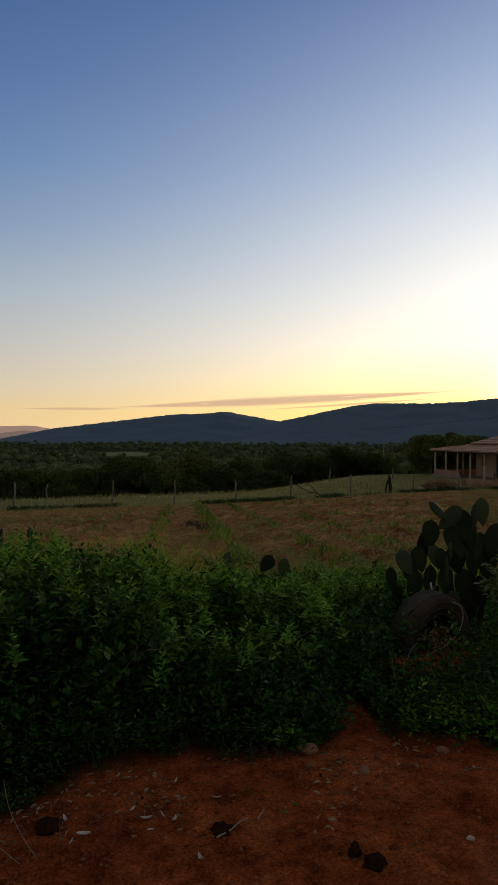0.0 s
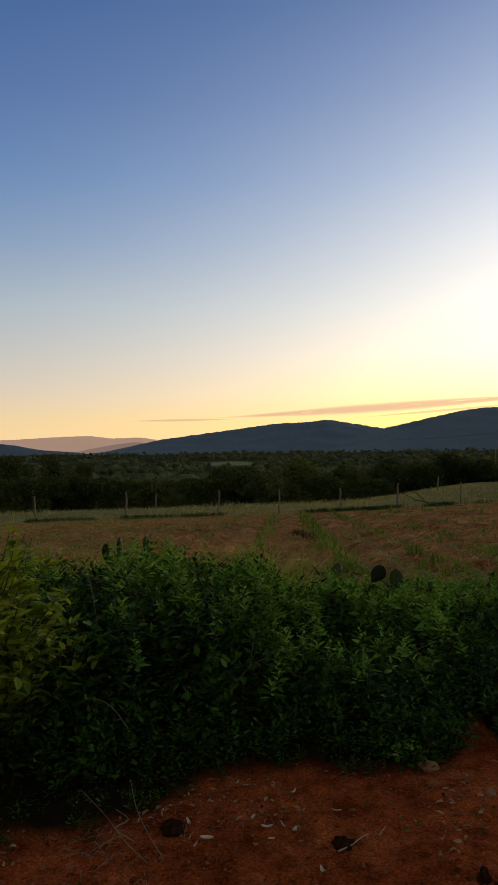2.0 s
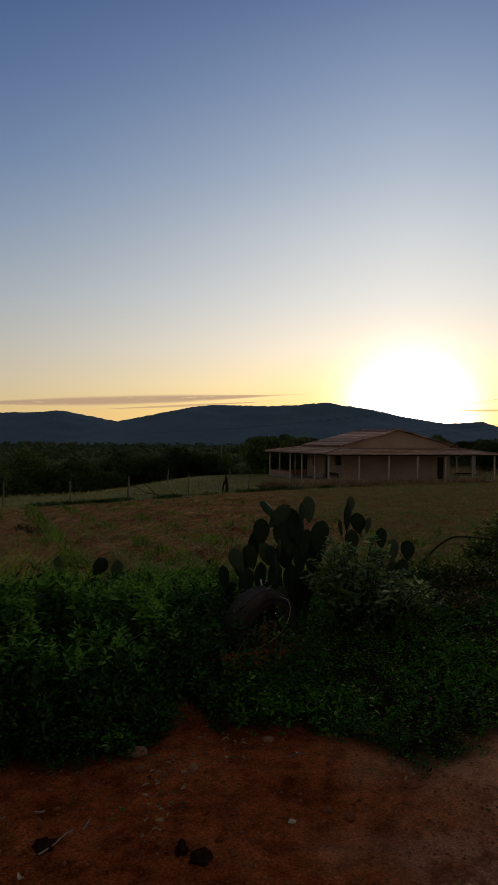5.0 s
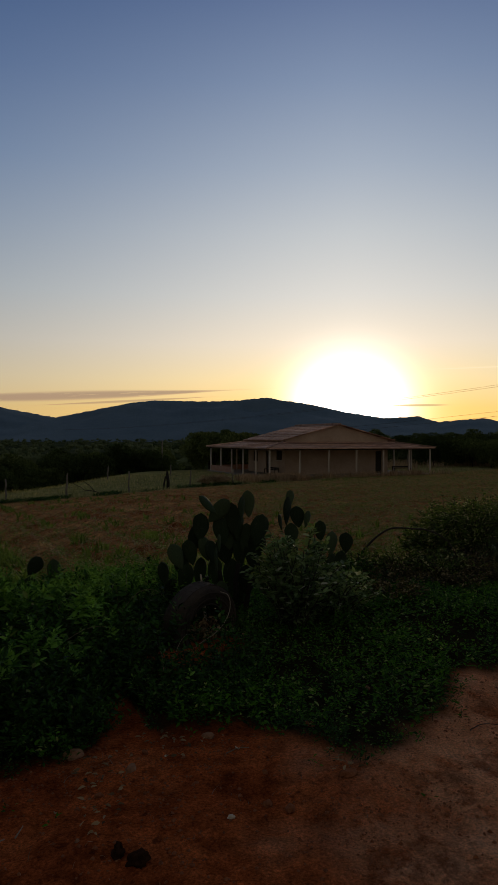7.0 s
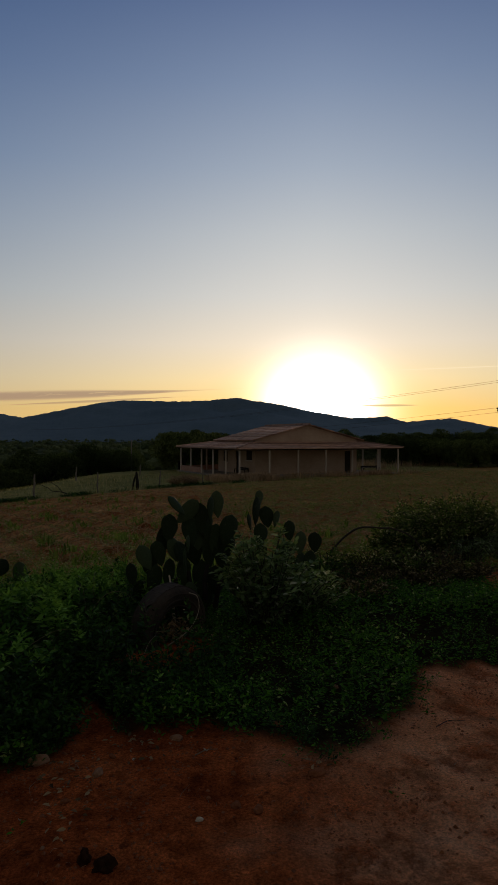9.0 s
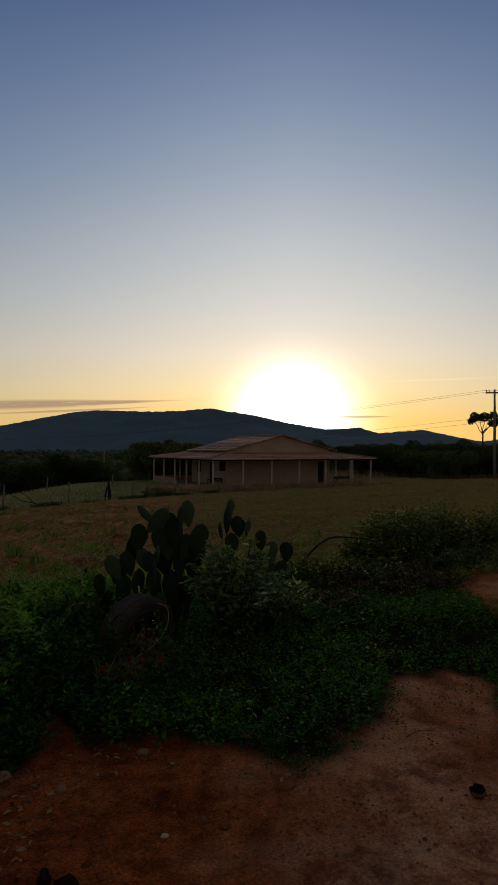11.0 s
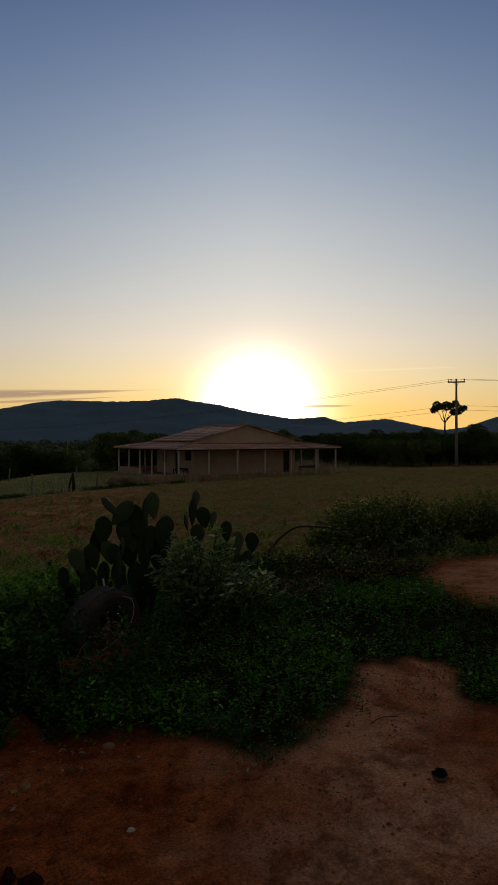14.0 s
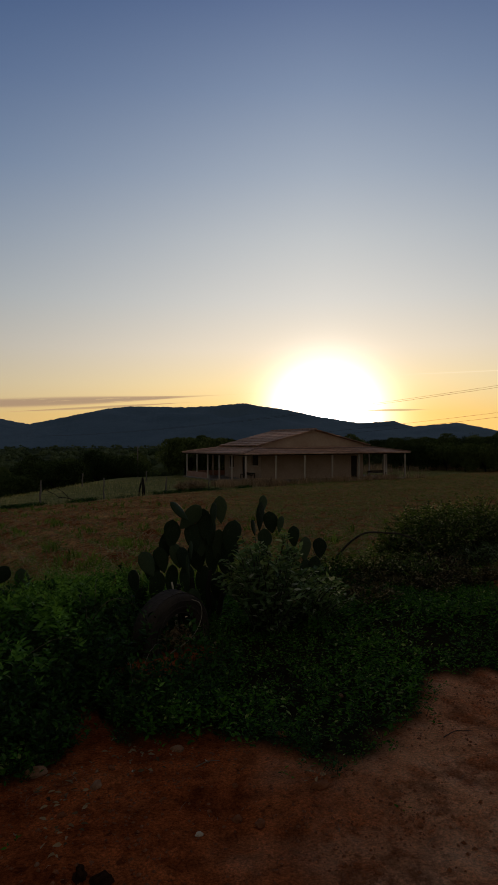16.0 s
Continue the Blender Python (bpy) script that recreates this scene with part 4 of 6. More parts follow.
def put_trees():
    r = np.random.default_rng(131)
    kinds = [
        tree_kind(1, 5.2, 2.9, 0.16, 14000, 0.17, 26, 0.22, 0.8, "round dark green tree in the valley beyond the fence"),
        tree_kind(2, 4.4, 3.3, 0.15, 14000, 0.17, 26, 0.18, 0.7, "broad low dark tree in the valley beyond the fence"),
        tree_kind(3, 6.2, 2.6, 0.17, 14000, 0.17, 26, 0.28, 0.9, "taller dark tree beyond the fence"),
        tree_kind(4, 3.2, 2.4, 0.10, 11000, 0.16, 22, 0.15, 0.75, "bushy dark shrub tree beyond the fence"),
    ]
    # bearing, distance, kind, scale
    slope_trees = [(-15.5, 68, 2, 0.85), (-28.6, 60, 2, 0.85), (-25.8, 60, 2, 0.9), (-22.2, 62, 2, 0.95), (-24.9, 57, 3, 1), (-20, 66, 0, 0.95), (-17.6, 58, 3, 0.9), (-27.5, 56, 3, 0.95),
                   (-22.5, 57, 3, 0.9), (-30.5, 60, 1, 0.9), (-32.4, 66, 2, 0.9), (-18.6, 96, 0, 1), (-25, 92, 1, 1), (-28.4, 90, 0, 1.1)]
    fence_trees = [(-9.8, 62, 1, 0.95), (-4.5, 63, 0, 0.92), (-0.6, 68, 0, 0.86), (1.5, 72, 3, 0.95), (3, 80, 0, 1.03), (6, 90, 0, 0.9), (-12.8, 60, 3, 0.92), (-7.2, 60, 3, 0.85),
                   (-2.4, 62, 3, 0.85), (4.8, 76, 3, 1.1), (8, 90, 0, 0.95)]
    house_trees = [(9.8, 92, 1, 0.95), (11.5, 96, 0, 0.9), (15.5, 77, 1, 0.92), (16.9, 79, 0, 0.84), (18.6, 84, 1, 0.95), (15.9, 74, 3, 1.2), (17.5, 76, 3, 1.2), (-13.6, 104, 1, 0.9),
                   (0.4, 100, 0, 0.95), (7.8, 104, 1, 1.1), (3.2, 98, 1, 0.95), (10.6, 106, 0, 1)]
    spots = slope_trees + fence_trees + house_trees
    for k in range(11):
        spots.append((29.6 + 2.0 * k, 94 + 4 * math.sin(2.1 * k), (0, 1, 0, 1)[k % 4], r.uniform(0.95, 1.22)))
        spots.append((34.4 + 1.5 * k, 85 + 2 * math.sin(1.3 * k), 3, r.uniform(1.05, 1.3)))
    spots += [(33.0, 110, 2, 0.85), (36.4, 112, 2, 0.8), (40.6, 110, 2, 0.85)]
    # open bush on the western slope
    for _ in range(64):
        spots.append((r.uniform(-35, -13), 66 * 3.4 ** r.uniform(0, 1), (0, 1, 3, 3)[r.integers(4)], r.uniform(0.5, 1.05)))
    spots = [s for s in spots if meadow(np.array(s[1] * math.sin(radians(s[0]))), np.array(s[1] * math.cos(radians(s[0])))) < 0.3 or s[1] < 75]
    # a few trees tall enough to stand against the sky
    for bearing, far, over in ((-31.9, 104, 0.3), (-29.6, 122, -0.6), (-27.9, 116, -0.5), (-25.2, 128, -0.3), (-23.0, 120, -1.8), (-34.0, 110, 0.0)):
        spots.append((bearing, far, 2, (1.6 + over - on_land(far * math.sin(radians(bearing)), far * math.cos(radians(bearing)))) / 6.2 / 0.72))
    first = set()
    for bearing, far, kind, scale in spots:
        scale *= 0.8 if bearing > 29 else 0.72 if bearing < -14 and kind != 3 else 1.05
        far += 14 if bearing < -14 and kind == 2 and far < 90 else 0
        slim = 0.85 if bearing < -14 and scale > 0.95 else 1.0
        a = radians(bearing)
        x, y = far * math.sin(a), far * math.cos(a)
        m = pose(x, y, on_land(x, y), 0, 0, r.uniform(0, 360)) @ Matrix.Diagonal((scale * slim, scale * slim, scale, 1))
        if kind not in first:
            first.add(kind)
            kinds[kind].matrix_basis = m
        else:
            c = copy_thing(kinds[kind], m)
            c.matrix_basis = m
    # scattered woods to the foot of the mountains
    n = 3400
    az, d = np.radians(r.uniform(-34, 56, n)), 105 * (2400 / 105) ** r.uniform(0, 1, n) ** 0.8
    x, y = d * np.sin(az), d * np.cos(az)
    keep = fuzz(x, y, 0.012, 61.0) + 0.4 * fuzz(x, y, 0.05, 62.0) > -0.45
    keep &= meadow(x, y) < 0.3
    x, y, d = x[keep], y[keep], d[keep]
    pieces = []
    for cx, cy, far in zip(x, y, d):
        rad = r.uniform(1.4, 3.1) * (1 + far / 1400)
        zc = on_land(cx, cy)
        lumps = [(cx + r.normal(0, rad * 0.5), cy + r.normal(0, rad * 0.5), zc + rad * r.uniform(0.4, 1.05), rad * r.uniform(0.45, 0.8)) for _ in range(4)]
        pieces += [crown_lump(r, *l) for l in lumps[:4 if far < 500 else 3]]
        count = int(np.clip(60000 / far, 34, 420))
        pieces.append(crown_leaves(r, lumps, count, 0.24 * (0.7 + far / 260), 0.8))
    # undergrowth at the feet of the eastern woods
    for _ in range(280):
        cx, cy = r.uniform(32, 92), r.uniform(76, 96)
        rad, zc = r.uniform(0.8, 1.7), on_land(cx, cy)
        lumps = [(cx + r.normal(0, rad * 0.6), cy + r.normal(0, rad * 0.6), zc + rad * r.uniform(0.2, 0.8), rad * r.uniform(0.4, 0.75)) for _ in range(4)]
        pieces.append(crown_leaves(r, lumps, 240, 0.24, 0.8))
    stuff("valley_woods", pieces, M_FAR, "dark green scrub woods across the valley", "woods")


put_trees()


# ---------------------------------------------------------------- house with a veranda all round
def pitched(a, b, c, d, courses, step=0.05, thick=0.05):
    """A tiled slope of stepped courses: eave from a to b, top from d to c."""
    a, b, c, d = (np.asarray(p, float) for p in (a, b, c, d))
    nor = np.cross(b - a, d - a)
    nor /= np.linalg.norm(nor)
    if nor[2] < 0:
        nor = -nor
    pieces = []
    for k in range(courses):
        t0, t1 = k / courses, (k + 1.12) / courses
        p = [a + (d - a) * t0, b + (c - b) * t0, b + (c - b) * min(t1, 1), a + (d - a) * min(t1, 1)]
        up = [nor * (thick + step), nor * (thick + step), nor * thick, nor * thick]
        v = np.array([q + u for q, u in zip(p, up)] + p)
        pieces.append((v, np.array([[0, 1, 2, 3], [7, 6, 5, 4], [0, 4, 5, 1], [1, 5, 6, 2], [2, 6, 7, 3], [3, 7, 4, 0]])))
    return pieces


def tiled(name, courses, parent):
    """A roof slope whose courses of tiles are pieces of their own under the lowest one's board."""
    slope = part(name, courses[0], M_ROOF, parent)
    for c in courses[1:]:
        part("tile_course", c, M_ROOF, slope)


def house():
    x, y = 20.1, 53.3
    ground_z = -1.87
    h = thing("house", "single-storey cream farmhouse with a tiled roof and veranda", "house", at=pose(x, y, ground_z, 0, 0, 4.5))
    W, L, V = 16.9, 14.5, 2.9
    eave, top, upper, apex = 2.42, 3.08, 3.22, 4.72
    part("floor_slab", box(-0.35, W + 0.35, -0.35, L + 0.35, -0.5, 0.10, 0.02), M_FLOOR, h)
    # veranda posts
    for u in (0, 2.9, 5.8, 8.7, 11.6, 14.5, W):
        part("post", box(u - 0.06, u + 0.06, -0.06, 0.06, 0.1, eave, 0.012), M_POSTPAINT, h)
        part("post", box(u - 0.07, u + 0.07, L - 0.07, L + 0.07, 0.1, eave, 0.012), M_POSTPAINT, h)
    for v in (2.9, 5.8, 8.7, 11.6):
        part("post", box(-0.06, 0.06, v - 0.06, v + 0.06, 0.1, eave, 0.012), M_POSTPAINT, h)
        part("post", box(W - 0.07, W + 0.07, v - 0.07, v + 0.07, 0.1, eave, 0.012), M_POSTPAINT, h)
    # beams on the posts
    part("beam", box(-0.1, W + 0.1, -0.08, 0.08, eave - 0.02, eave + 0.12), M_DOOR, h)
    part("beam", box(-0.1, W + 0.1, L - 0.08, L + 0.08, eave - 0.02, eave + 0.12), M_DOOR, h)
    part("beam", box(-0.08, 0.08, 0.1, L - 0.1, eave - 0.02, eave + 0.12), M_DOOR, h)
    part("beam", box(W - 0.08, W + 0.08, 0.1, L - 0.1, eave - 0.02, eave + 0.12), M_DOOR, h)
    # walls of the rooms
    u0, u1, v0, v1 = V, W - V + 0.1, V, L - V - 0.3
    def wall(a, b, c, d, holes=(), along="u"):
        """A wall with rectangular holes (from, to, bottom, top) along it."""
        cuts = sorted(holes)
        pos, out_ = (a if along == "u" else c), []
        end = b if along == "u" else d
        for f, t, lo, hi in cuts:
            out_ += [(pos, f, 0.1, upper), (f, t, hi, upper)]
            if lo > 0.12:
                out_.append((f, t, 0.1, lo))
            pos = t
        out_.append((pos, end, 0.1, upper))
        bm = bmesh.new()
        for f, t, lo, hi in out_:
            e = (f, t, c, d) if along == "u" else (a, b, f, t)
            bmesh.ops.create_cube(bm, size=1, matrix=Matrix.LocRotScale(((e[0] + e[1]) / 2, (e[2] + e[3]) / 2, (lo + hi) / 2), None, (e[1] - e[0], e[3] - e[2], hi - lo)))
        return bm
    part("wall", wall(u0, u1, v0, v0 + 0.15, [(12.7, 13.4, 0.1, 2.2)]), M_WALL, h)
    part("wall", wall(u0, u1, v1 - 0.15, v1), M_WALL, h)
    part("wall", wall(u0, u0 + 0.15, v0 + 0.15, v1 - 0.15, [(3.5, 4.8, 1.4, 2.3), (6.2, 7.0, 0.1, 2.2), (9.0, 10.0, 1.1, 2.2)], "v"), M_WALL, h)
    part("wall", wall(u1 - 0.15, u1, v0 + 0.15, v1 - 0.15, [(5.0, 6.2, 1.1, 2.2)], "v"), M_WALL, h)
    part("inner_ceiling", box(u0 + 0.15, u1 - 0.15, v0 + 0.15, v1 - 0.15, upper - 0.3, upper - 0.22), M_WALL, h)
    part("door", box(12.72, 13.38, v0 + 0.05, v0 + 0.1, 0.1, 2.19), M_DOOR, h, "dark wooden door")
    part("door", box(u0 + 0.05, u0 + 0.1, 6.22, 6.98, 0.1, 2.19), M_DOOR, h, "dark wooden door")
    w = part("window", box(u0 + 0.06, u0 + 0.1, 3.52, 4.78, 1.42, 2.29), M_DOOR, h, "dark closed wooden window")
    part("sill", box(u0 - 0.06, u0, 3.43, 4.87, 1.32, 1.39), M_POSTPAINT, w)
    w = part("window", box(u0 + 0.06, u0 + 0.1, 9.02, 9.98, 1.12, 2.19), M_DOOR, h, "dark closed wooden window")
    part("sill", box(u0 - 0.06, u0, 8.93, 10.07, 1.03, 1.1), M_POSTPAINT, w)
    part("window", box(u1 - 0.1, u1 - 0.06, 5.02, 6.18, 1.12, 2.19), M_DOOR, h, "dark closed wooden window")
    # gables
    mid = (u0 + u1) / 2
    rise = (apex - upper) / (mid - u0 + 0.65)
    top_in = apex - 0.03
    for v in (v0, v1 - 0.15):
        bm = bmesh.new()
        low = upper + 0.55 * rise
        ring = [(u0, upper), (u1, upper), (u1, low), (mid, top_in), (u0, low)]
        front = [bm.verts.new((u, v, z)) for u, z in ring]
        back = [bm.verts.new((u, v + 0.15, z)) for u, z in ring]
        bm.faces.new(front), bm.faces.new(back[::-1])
        for k in range(5):
            bm.faces.new((front[k], back[k], back[(k + 1) % 5], front[(k + 1) % 5]))
        bmesh.ops.recalc_face_normals(bm, faces=bm.faces[:])
        part("gable", bm, M_WALL, h, "plain cream gable wall")
    # upper roof
    a0, a1, b0, b1 = u0 - 0.42, u1 + 0.65, v0 - 0.35, v1 + 0.35
    tiled("roof_slope", pitched((a0, b1, upper), (a0, b0, upper), (mid, b0, apex), (mid, b1, apex), 9), h)
    tiled("roof_slope", pitched((a1, b0, upper), (a1, b1, upper), (mid, b1, apex), (mid, b0, apex), 9), h)
    part("ridge_tiles", tube(np.array([(mid, v, apex + 0.06) for v in np.linspace(b0 - 0.02, b1 + 0.02, 9)]), 0.11, 8), M_ROOF, h, "row of clay ridge tiles")
    # veranda roof, hipped at the corners
    o = 0.4
    outer = [(-o, -o), (W + o, -o), (W + o, L + o), (-o, L + o)]
    inner = [(u0, v0), (u1, v0), (u1, v1), (u0, v1)]
    for k in range(4):
        n = (k + 1) % 4
        tiled("veranda_roof", pitched((*outer[k], eave + 0.08), (*outer[n], eave + 0.08), (*inner[n], top), (*inner[k], top), 6), h)
        part("hip_tiles", tube(bendy((*outer[k], eave + 0.17), (*inner[k], top + 0.08), 8), 0.09, 8), M_ROOF, h, "row of clay hip tiles")
    # low parapet at the back corner
    part("parapet", box(-0.07, 0.07, 8.8, 14.4, 0.1, 0.62, 0.01), M_LOWWALL, h, "low bare brick parapet")
    part("parapet", box(0.1, 5.7, L - 0.07, L + 0.07, 0.1, 0.62, 0.01), M_LOWWALL, h, "low bare brick parapet")
    # benches on the veranda
    def bench(u, v, turn, length, label):
        t = thing("bench", label, "bench", at=h.matrix_basis @ pose(u, v, 0.1, 0, 0, turn))
        part("seat", box(-length / 2, length / 2, -0.2, 0.2, 0.40, 0.45, 0.01), M_DOOR, t)
        part("backrest", box(-length / 2, length / 2, 0.17, 0.21, 0.48, 0.62, 0.01), M_DOOR, t)
        for a in (-length / 2 + 0.06, length / 2 - 0.06):
            for b in (-0.16, 0.19):
                part("leg", box(a - 0.03, a + 0.03, b - 0.03, b + 0.03, 0, 0.40 if b < 0 else 0.62), M_DOOR, t)
    bench(15.6, 2.7, 0, 2.0, "dark wooden bench on the open end veranda")
    bench(2.55, 5.1, -90, 2.4, "long dark wooden bench against the side wall")


house()


# ---------------------------------------------------------------- fence
def fence():
    r = np.random.default_rng(151)
    # along the fence line: x and height, lean
    spots = [(-29.5, 1.25), (-25.2, 1.3), (-21.2, 1.2), (-17.15, 1.15), (-12.7, 1.2), (-7.8, 1.22), (-4.4, 1.15), (-0.8, 1.1), (2.65, 1.28), (6.75, 1.28), (11.3, 1.2), (15.0, 1.2)]
    tops = []
    for k, (x, hgt) in enumerate(spots):
        y = FENCE[0] + FENCE[1] * x
        z = on_land(x, y)
        rad = r.uniform(0.038, 0.062)
        hgt += 0.3 * float(1 - smooth_step(-2, 14, np.array(x)))
        t = thing("fence_post", "grey weathered wooden fence post in the grass", "fence post", "fence posts along the field", pose(x, y, z))
        lean = r.normal(0, 0.05, 2)
        pts = bendy((0, 0, -0.3), (lean[0], lean[1], hgt), 7, 0, 0.022, r)
        part("shaft", tube(pts, rad * np.linspace(1.15, 0.8, 7) * r.uniform(0.85, 1.15, 7), 7), M_POST, t, smooth=True)
        tops.append((x + lean[0], y + lean[1], z, hgt))
    # forked dark stump
    x = 9.5
    y = FENCE[0] + FENCE[1] * x
    t = thing("forked_stump", "dark forked dead stump in the fence line", "stump", at=pose(x, y, on_land(x, y)))
    part("stem", tube([(0.10, 0, -0.2), (0.12, 0, 0.5), (0.06, 0, 0.95), (0.04, 0, 1.25)], [0.12, 0.11, 0.10, 0.06], 8), M_DARKPOST, t, smooth=True)
    part("stem", tube([(-0.2, 0.02, -0.2), (-0.16, 0.02, 0.4), (-0.06, 0.02, 0.85), (0.04, 0, 1.05)], [0.07, 0.06, 0.06, 0.05], 8), M_DARKPOST, t, smooth=True)
    for lift in (0.35, 0.65, 0.95):
        w = thing("fence_wire", "thin rusty fence wire strung between the posts", "wire", "fence wires")
        pts = np.concatenate([bendy((a[0], a[1] - 0.07, a[2] + lift), (b[0], b[1] - 0.07, b[2] + lift), 5, 0.03, 0.0, r)[:-1] for a, b in zip(tops[:-1], tops[1:])])
        part("strand", tube(pts, 0.0028, 4), M_WIRE, w)
    # posts set further back
    for x, y, hgt in ((7.0, 58.0, 1.15), (13.0, 60.5, 1.0), (-14.0, 46.0, 1.0)):
        t = thing("fence_post", "pale crooked fence post further back in the grass", "fence post", "fence posts along the field", pose(x, y, on_land(x, y)))
        part("shaft", tube(bendy((0, 0, -0.3), (0.08, 0, hgt), 6, 0, 0.03, r), np.linspace(0.075, 0.05, 6), 7), M_POST, t, smooth=True)
    # posts of the back fence, east of the house
    for k in range(11):
        x, y = 42.5 + 3.1 * k, 72 + 0.3 * k
        t = thing("fence_post", "dark fence post before the woods", "fence post", "fence posts before the woods", pose(x, y, on_land(x, y)))
        part("shaft", tube(bendy((0, 0, -0.3), (r.normal(0, 0.06), 0, 1.5), 6, 0, 0.02, r), np.linspace(0.08, 0.06, 6), 7), M_POST, t, smooth=True)
    # fallen branch against the fence
    t = thing("fallen_branch", "bare dry branch leaning by the fence", "branch", at=pose(3.9, 42.6, on_land(3.9, 42.6)))
    part("limb", tube(bendy((-0.9, 0, 0.9), (0.9, 0.2, 0.15), 7, 0.1, 0.04, r), np.linspace(0.015, 0.035, 7), 6), M_BARK, t, smooth=True)
    part("limb", tube(bendy((-0.35, 0, 1.0), (0.5, 0.1, 0.3), 6, -0.1, 0.04, r), np.linspace(0.012, 0.028, 6), 6), M_BARK, t, smooth=True)


fence()


# ---------------------------------------------------------------- poles and wires, lone tree
def pole(x, y, hgt, label, arm=True):
    z = on_land(x, y)
    t = thing("utility_pole", label, "utility pole", at=pose(x, y, z, 0, 0, -44))
    part("shaft", tube([(0, 0, -0.6), (0, 0, hgt * 0.5), (0, 0, hgt)], [0.19, 0.15, 0.10], 10), M_CONCRETE, t, smooth=True)
    if arm:
        crossarm = part("crossarm", box(-0.92, 0.92, -0.06, 0.06, hgt - 0.42, hgt - 0.28, 0.01), M_DARKPOST, t)
        for u in (-0.84, -0.55, 0.84):
            part("insulator", tube([(u, 0, hgt - 0.28), (u, 0, hgt - 0.16), (u, 0, hgt - 0.1), (u, 0, hgt - 0.02)], [0.03, 0.03, 0.075, 0.045], 8), M_DARKPOST, crossarm, smooth=True)
        for u in (-0.3, 0.3):
            part("brace", tube([(u, -0.04, hgt - 0.42), (0, -0.1, hgt - 0.75)], 0.018, 5), M_DARKPOST, t)
    return z


def power_line():
    x, y, hgt = 53.1, 55.1, 9.7
    z = pole(x, y, hgt, "tall utility pole with a crossarm at the field's edge")
    # wires to the next pole beyond the house, and on to the south-east
    for off, zz, sag in ((-0.84, hgt - 0.05, 1.2), (0.84, hgt - 0.05, 1.2), (0.0, hgt - 2.9, 1.3), (0.1, hgt - 3.4, 1.3)):
        w = thing("power_wire", "thin black overhead wire", "wire", "overhead wires")
        a = (x + off * 0.72, y - off * 0.69, z + zz)
        part("strand", tube(bendy((10 + off, 165.0, z + zz - 4.5), a, 16, sag), 0.012, 4), M_WIRE, w)
        w = thing("power_wire", "thin black overhead wire", "wire", "overhead wires")
        part("strand", tube(bendy(a, (x + 42 + off, y - 20, z + zz + 1.0), 12, sag * 0.5), 0.012, 4), M_WIRE, w)
    a, d = radians(11.43), 92
    x, y = d * math.sin(a), d * math.cos(a)
    t = thing("utility_pole", "thin pale pole among the trees", "utility pole", at=pose(x, y, on_land(x, y)))
    part("shaft", tube([(0, 0, -0.5), (0, 0, 3), (0.03, 0, 1.35 - on_land(x, y))], [0.10, 0.085, 0.07], 8), M_POST, t, smooth=True)


power_line()


def lone_tree():
    r = np.random.default_rng(171)
    a, d = radians(43.12), 128.0
    x, y = d * math.sin(a), d * math.cos(a)
    z = on_land(x, y)
    t = thing("umbrella_tree", "tall flat-topped tree with a bare forked trunk", "tree", at=pose(x, y, z, 0, 0, -43))
    H = 1.6 + d * math.tan(radians(3.0)) - z
    bits = [tube(bendy((0, 0, -0.5), (-0.2, 0, H * 0.62), 6, 0, 0.06, r), np.linspace(0.20, 0.14, 6), 7)]
    lumps = []
    for ex, ey, ez in ((-2.2, 0.4, 0.85), (-1.2, -1.0, 0.92), (0.2, 1.0, 0.95), (1.3, -0.6, 0.93), (2.4, 0.3, 0.86), (1.8, -1.0, 0.80)):
        bits.append(tube(bendy((-0.2, 0, H * 0.6), (ex * 0.9, ey, H * ez), 7, -0.15, 0.12, r), np.linspace(0.10, 0.025, 7), 5))
        for _ in range(4):
            lumps.append((ex * 0.9 + r.normal(0, 0.5), ey + r.normal(0, 0.6), H * ez + r.normal(-0.05, 0.32), r.uniform(0.35, 0.7)))
    part("trunk", joined(bits), M_BARK, t, smooth=True)
    part("crown", crown_leaves(r, lumps, 4200, 0.30, 0.6), M_CROWN, t)


lone_tree()


# ---------------------------------------------------------------- prickly pears
def pad_mesh(seed):
    """One cactus pad a metre high, about the origin: egg-shaped, thick, a little warped."""
    r = np.random.default_rng(seed)
    rings, sides = 11, 14
    bend, lop = r.normal(0, 0.05), r.normal(0, 0.05)
    v = []
    for i in range(rings + 1):
        t = i / rings
        w = 0.5 * max(2e-3, math.sin(math.pi * t ** 1.4)) ** 0.52
        z = t - 0.5
        for k in range(sides):
            a = 2 * math.pi * k / sides
            ca, sa = math.cos(a), math.sin(a)
            bumpy = 1 + 0.03 * math.sin(5 * a + 9 * t + seed)
            v.append((w * ca * bumpy + lop * z, 0.5 * w ** 0.5 * sa * abs(sa) ** 0.2 + bend * math.sin(math.pi * t), z))
    v = np.array(v)
    i, k = np.meshgrid(np.arange(rings), np.arange(sides), indexing="ij")
    n = (k + 1) % sides
    q = np.stack([i * sides + k, i * sides + n, (i + 1) * sides + n, (i + 1) * sides + k], -1).reshape(-1, 4)
    return mesh_of("pad", v, q, M_PAD, True)


PADS = [pad_mesh(s) for s in (1, 2, 3)]


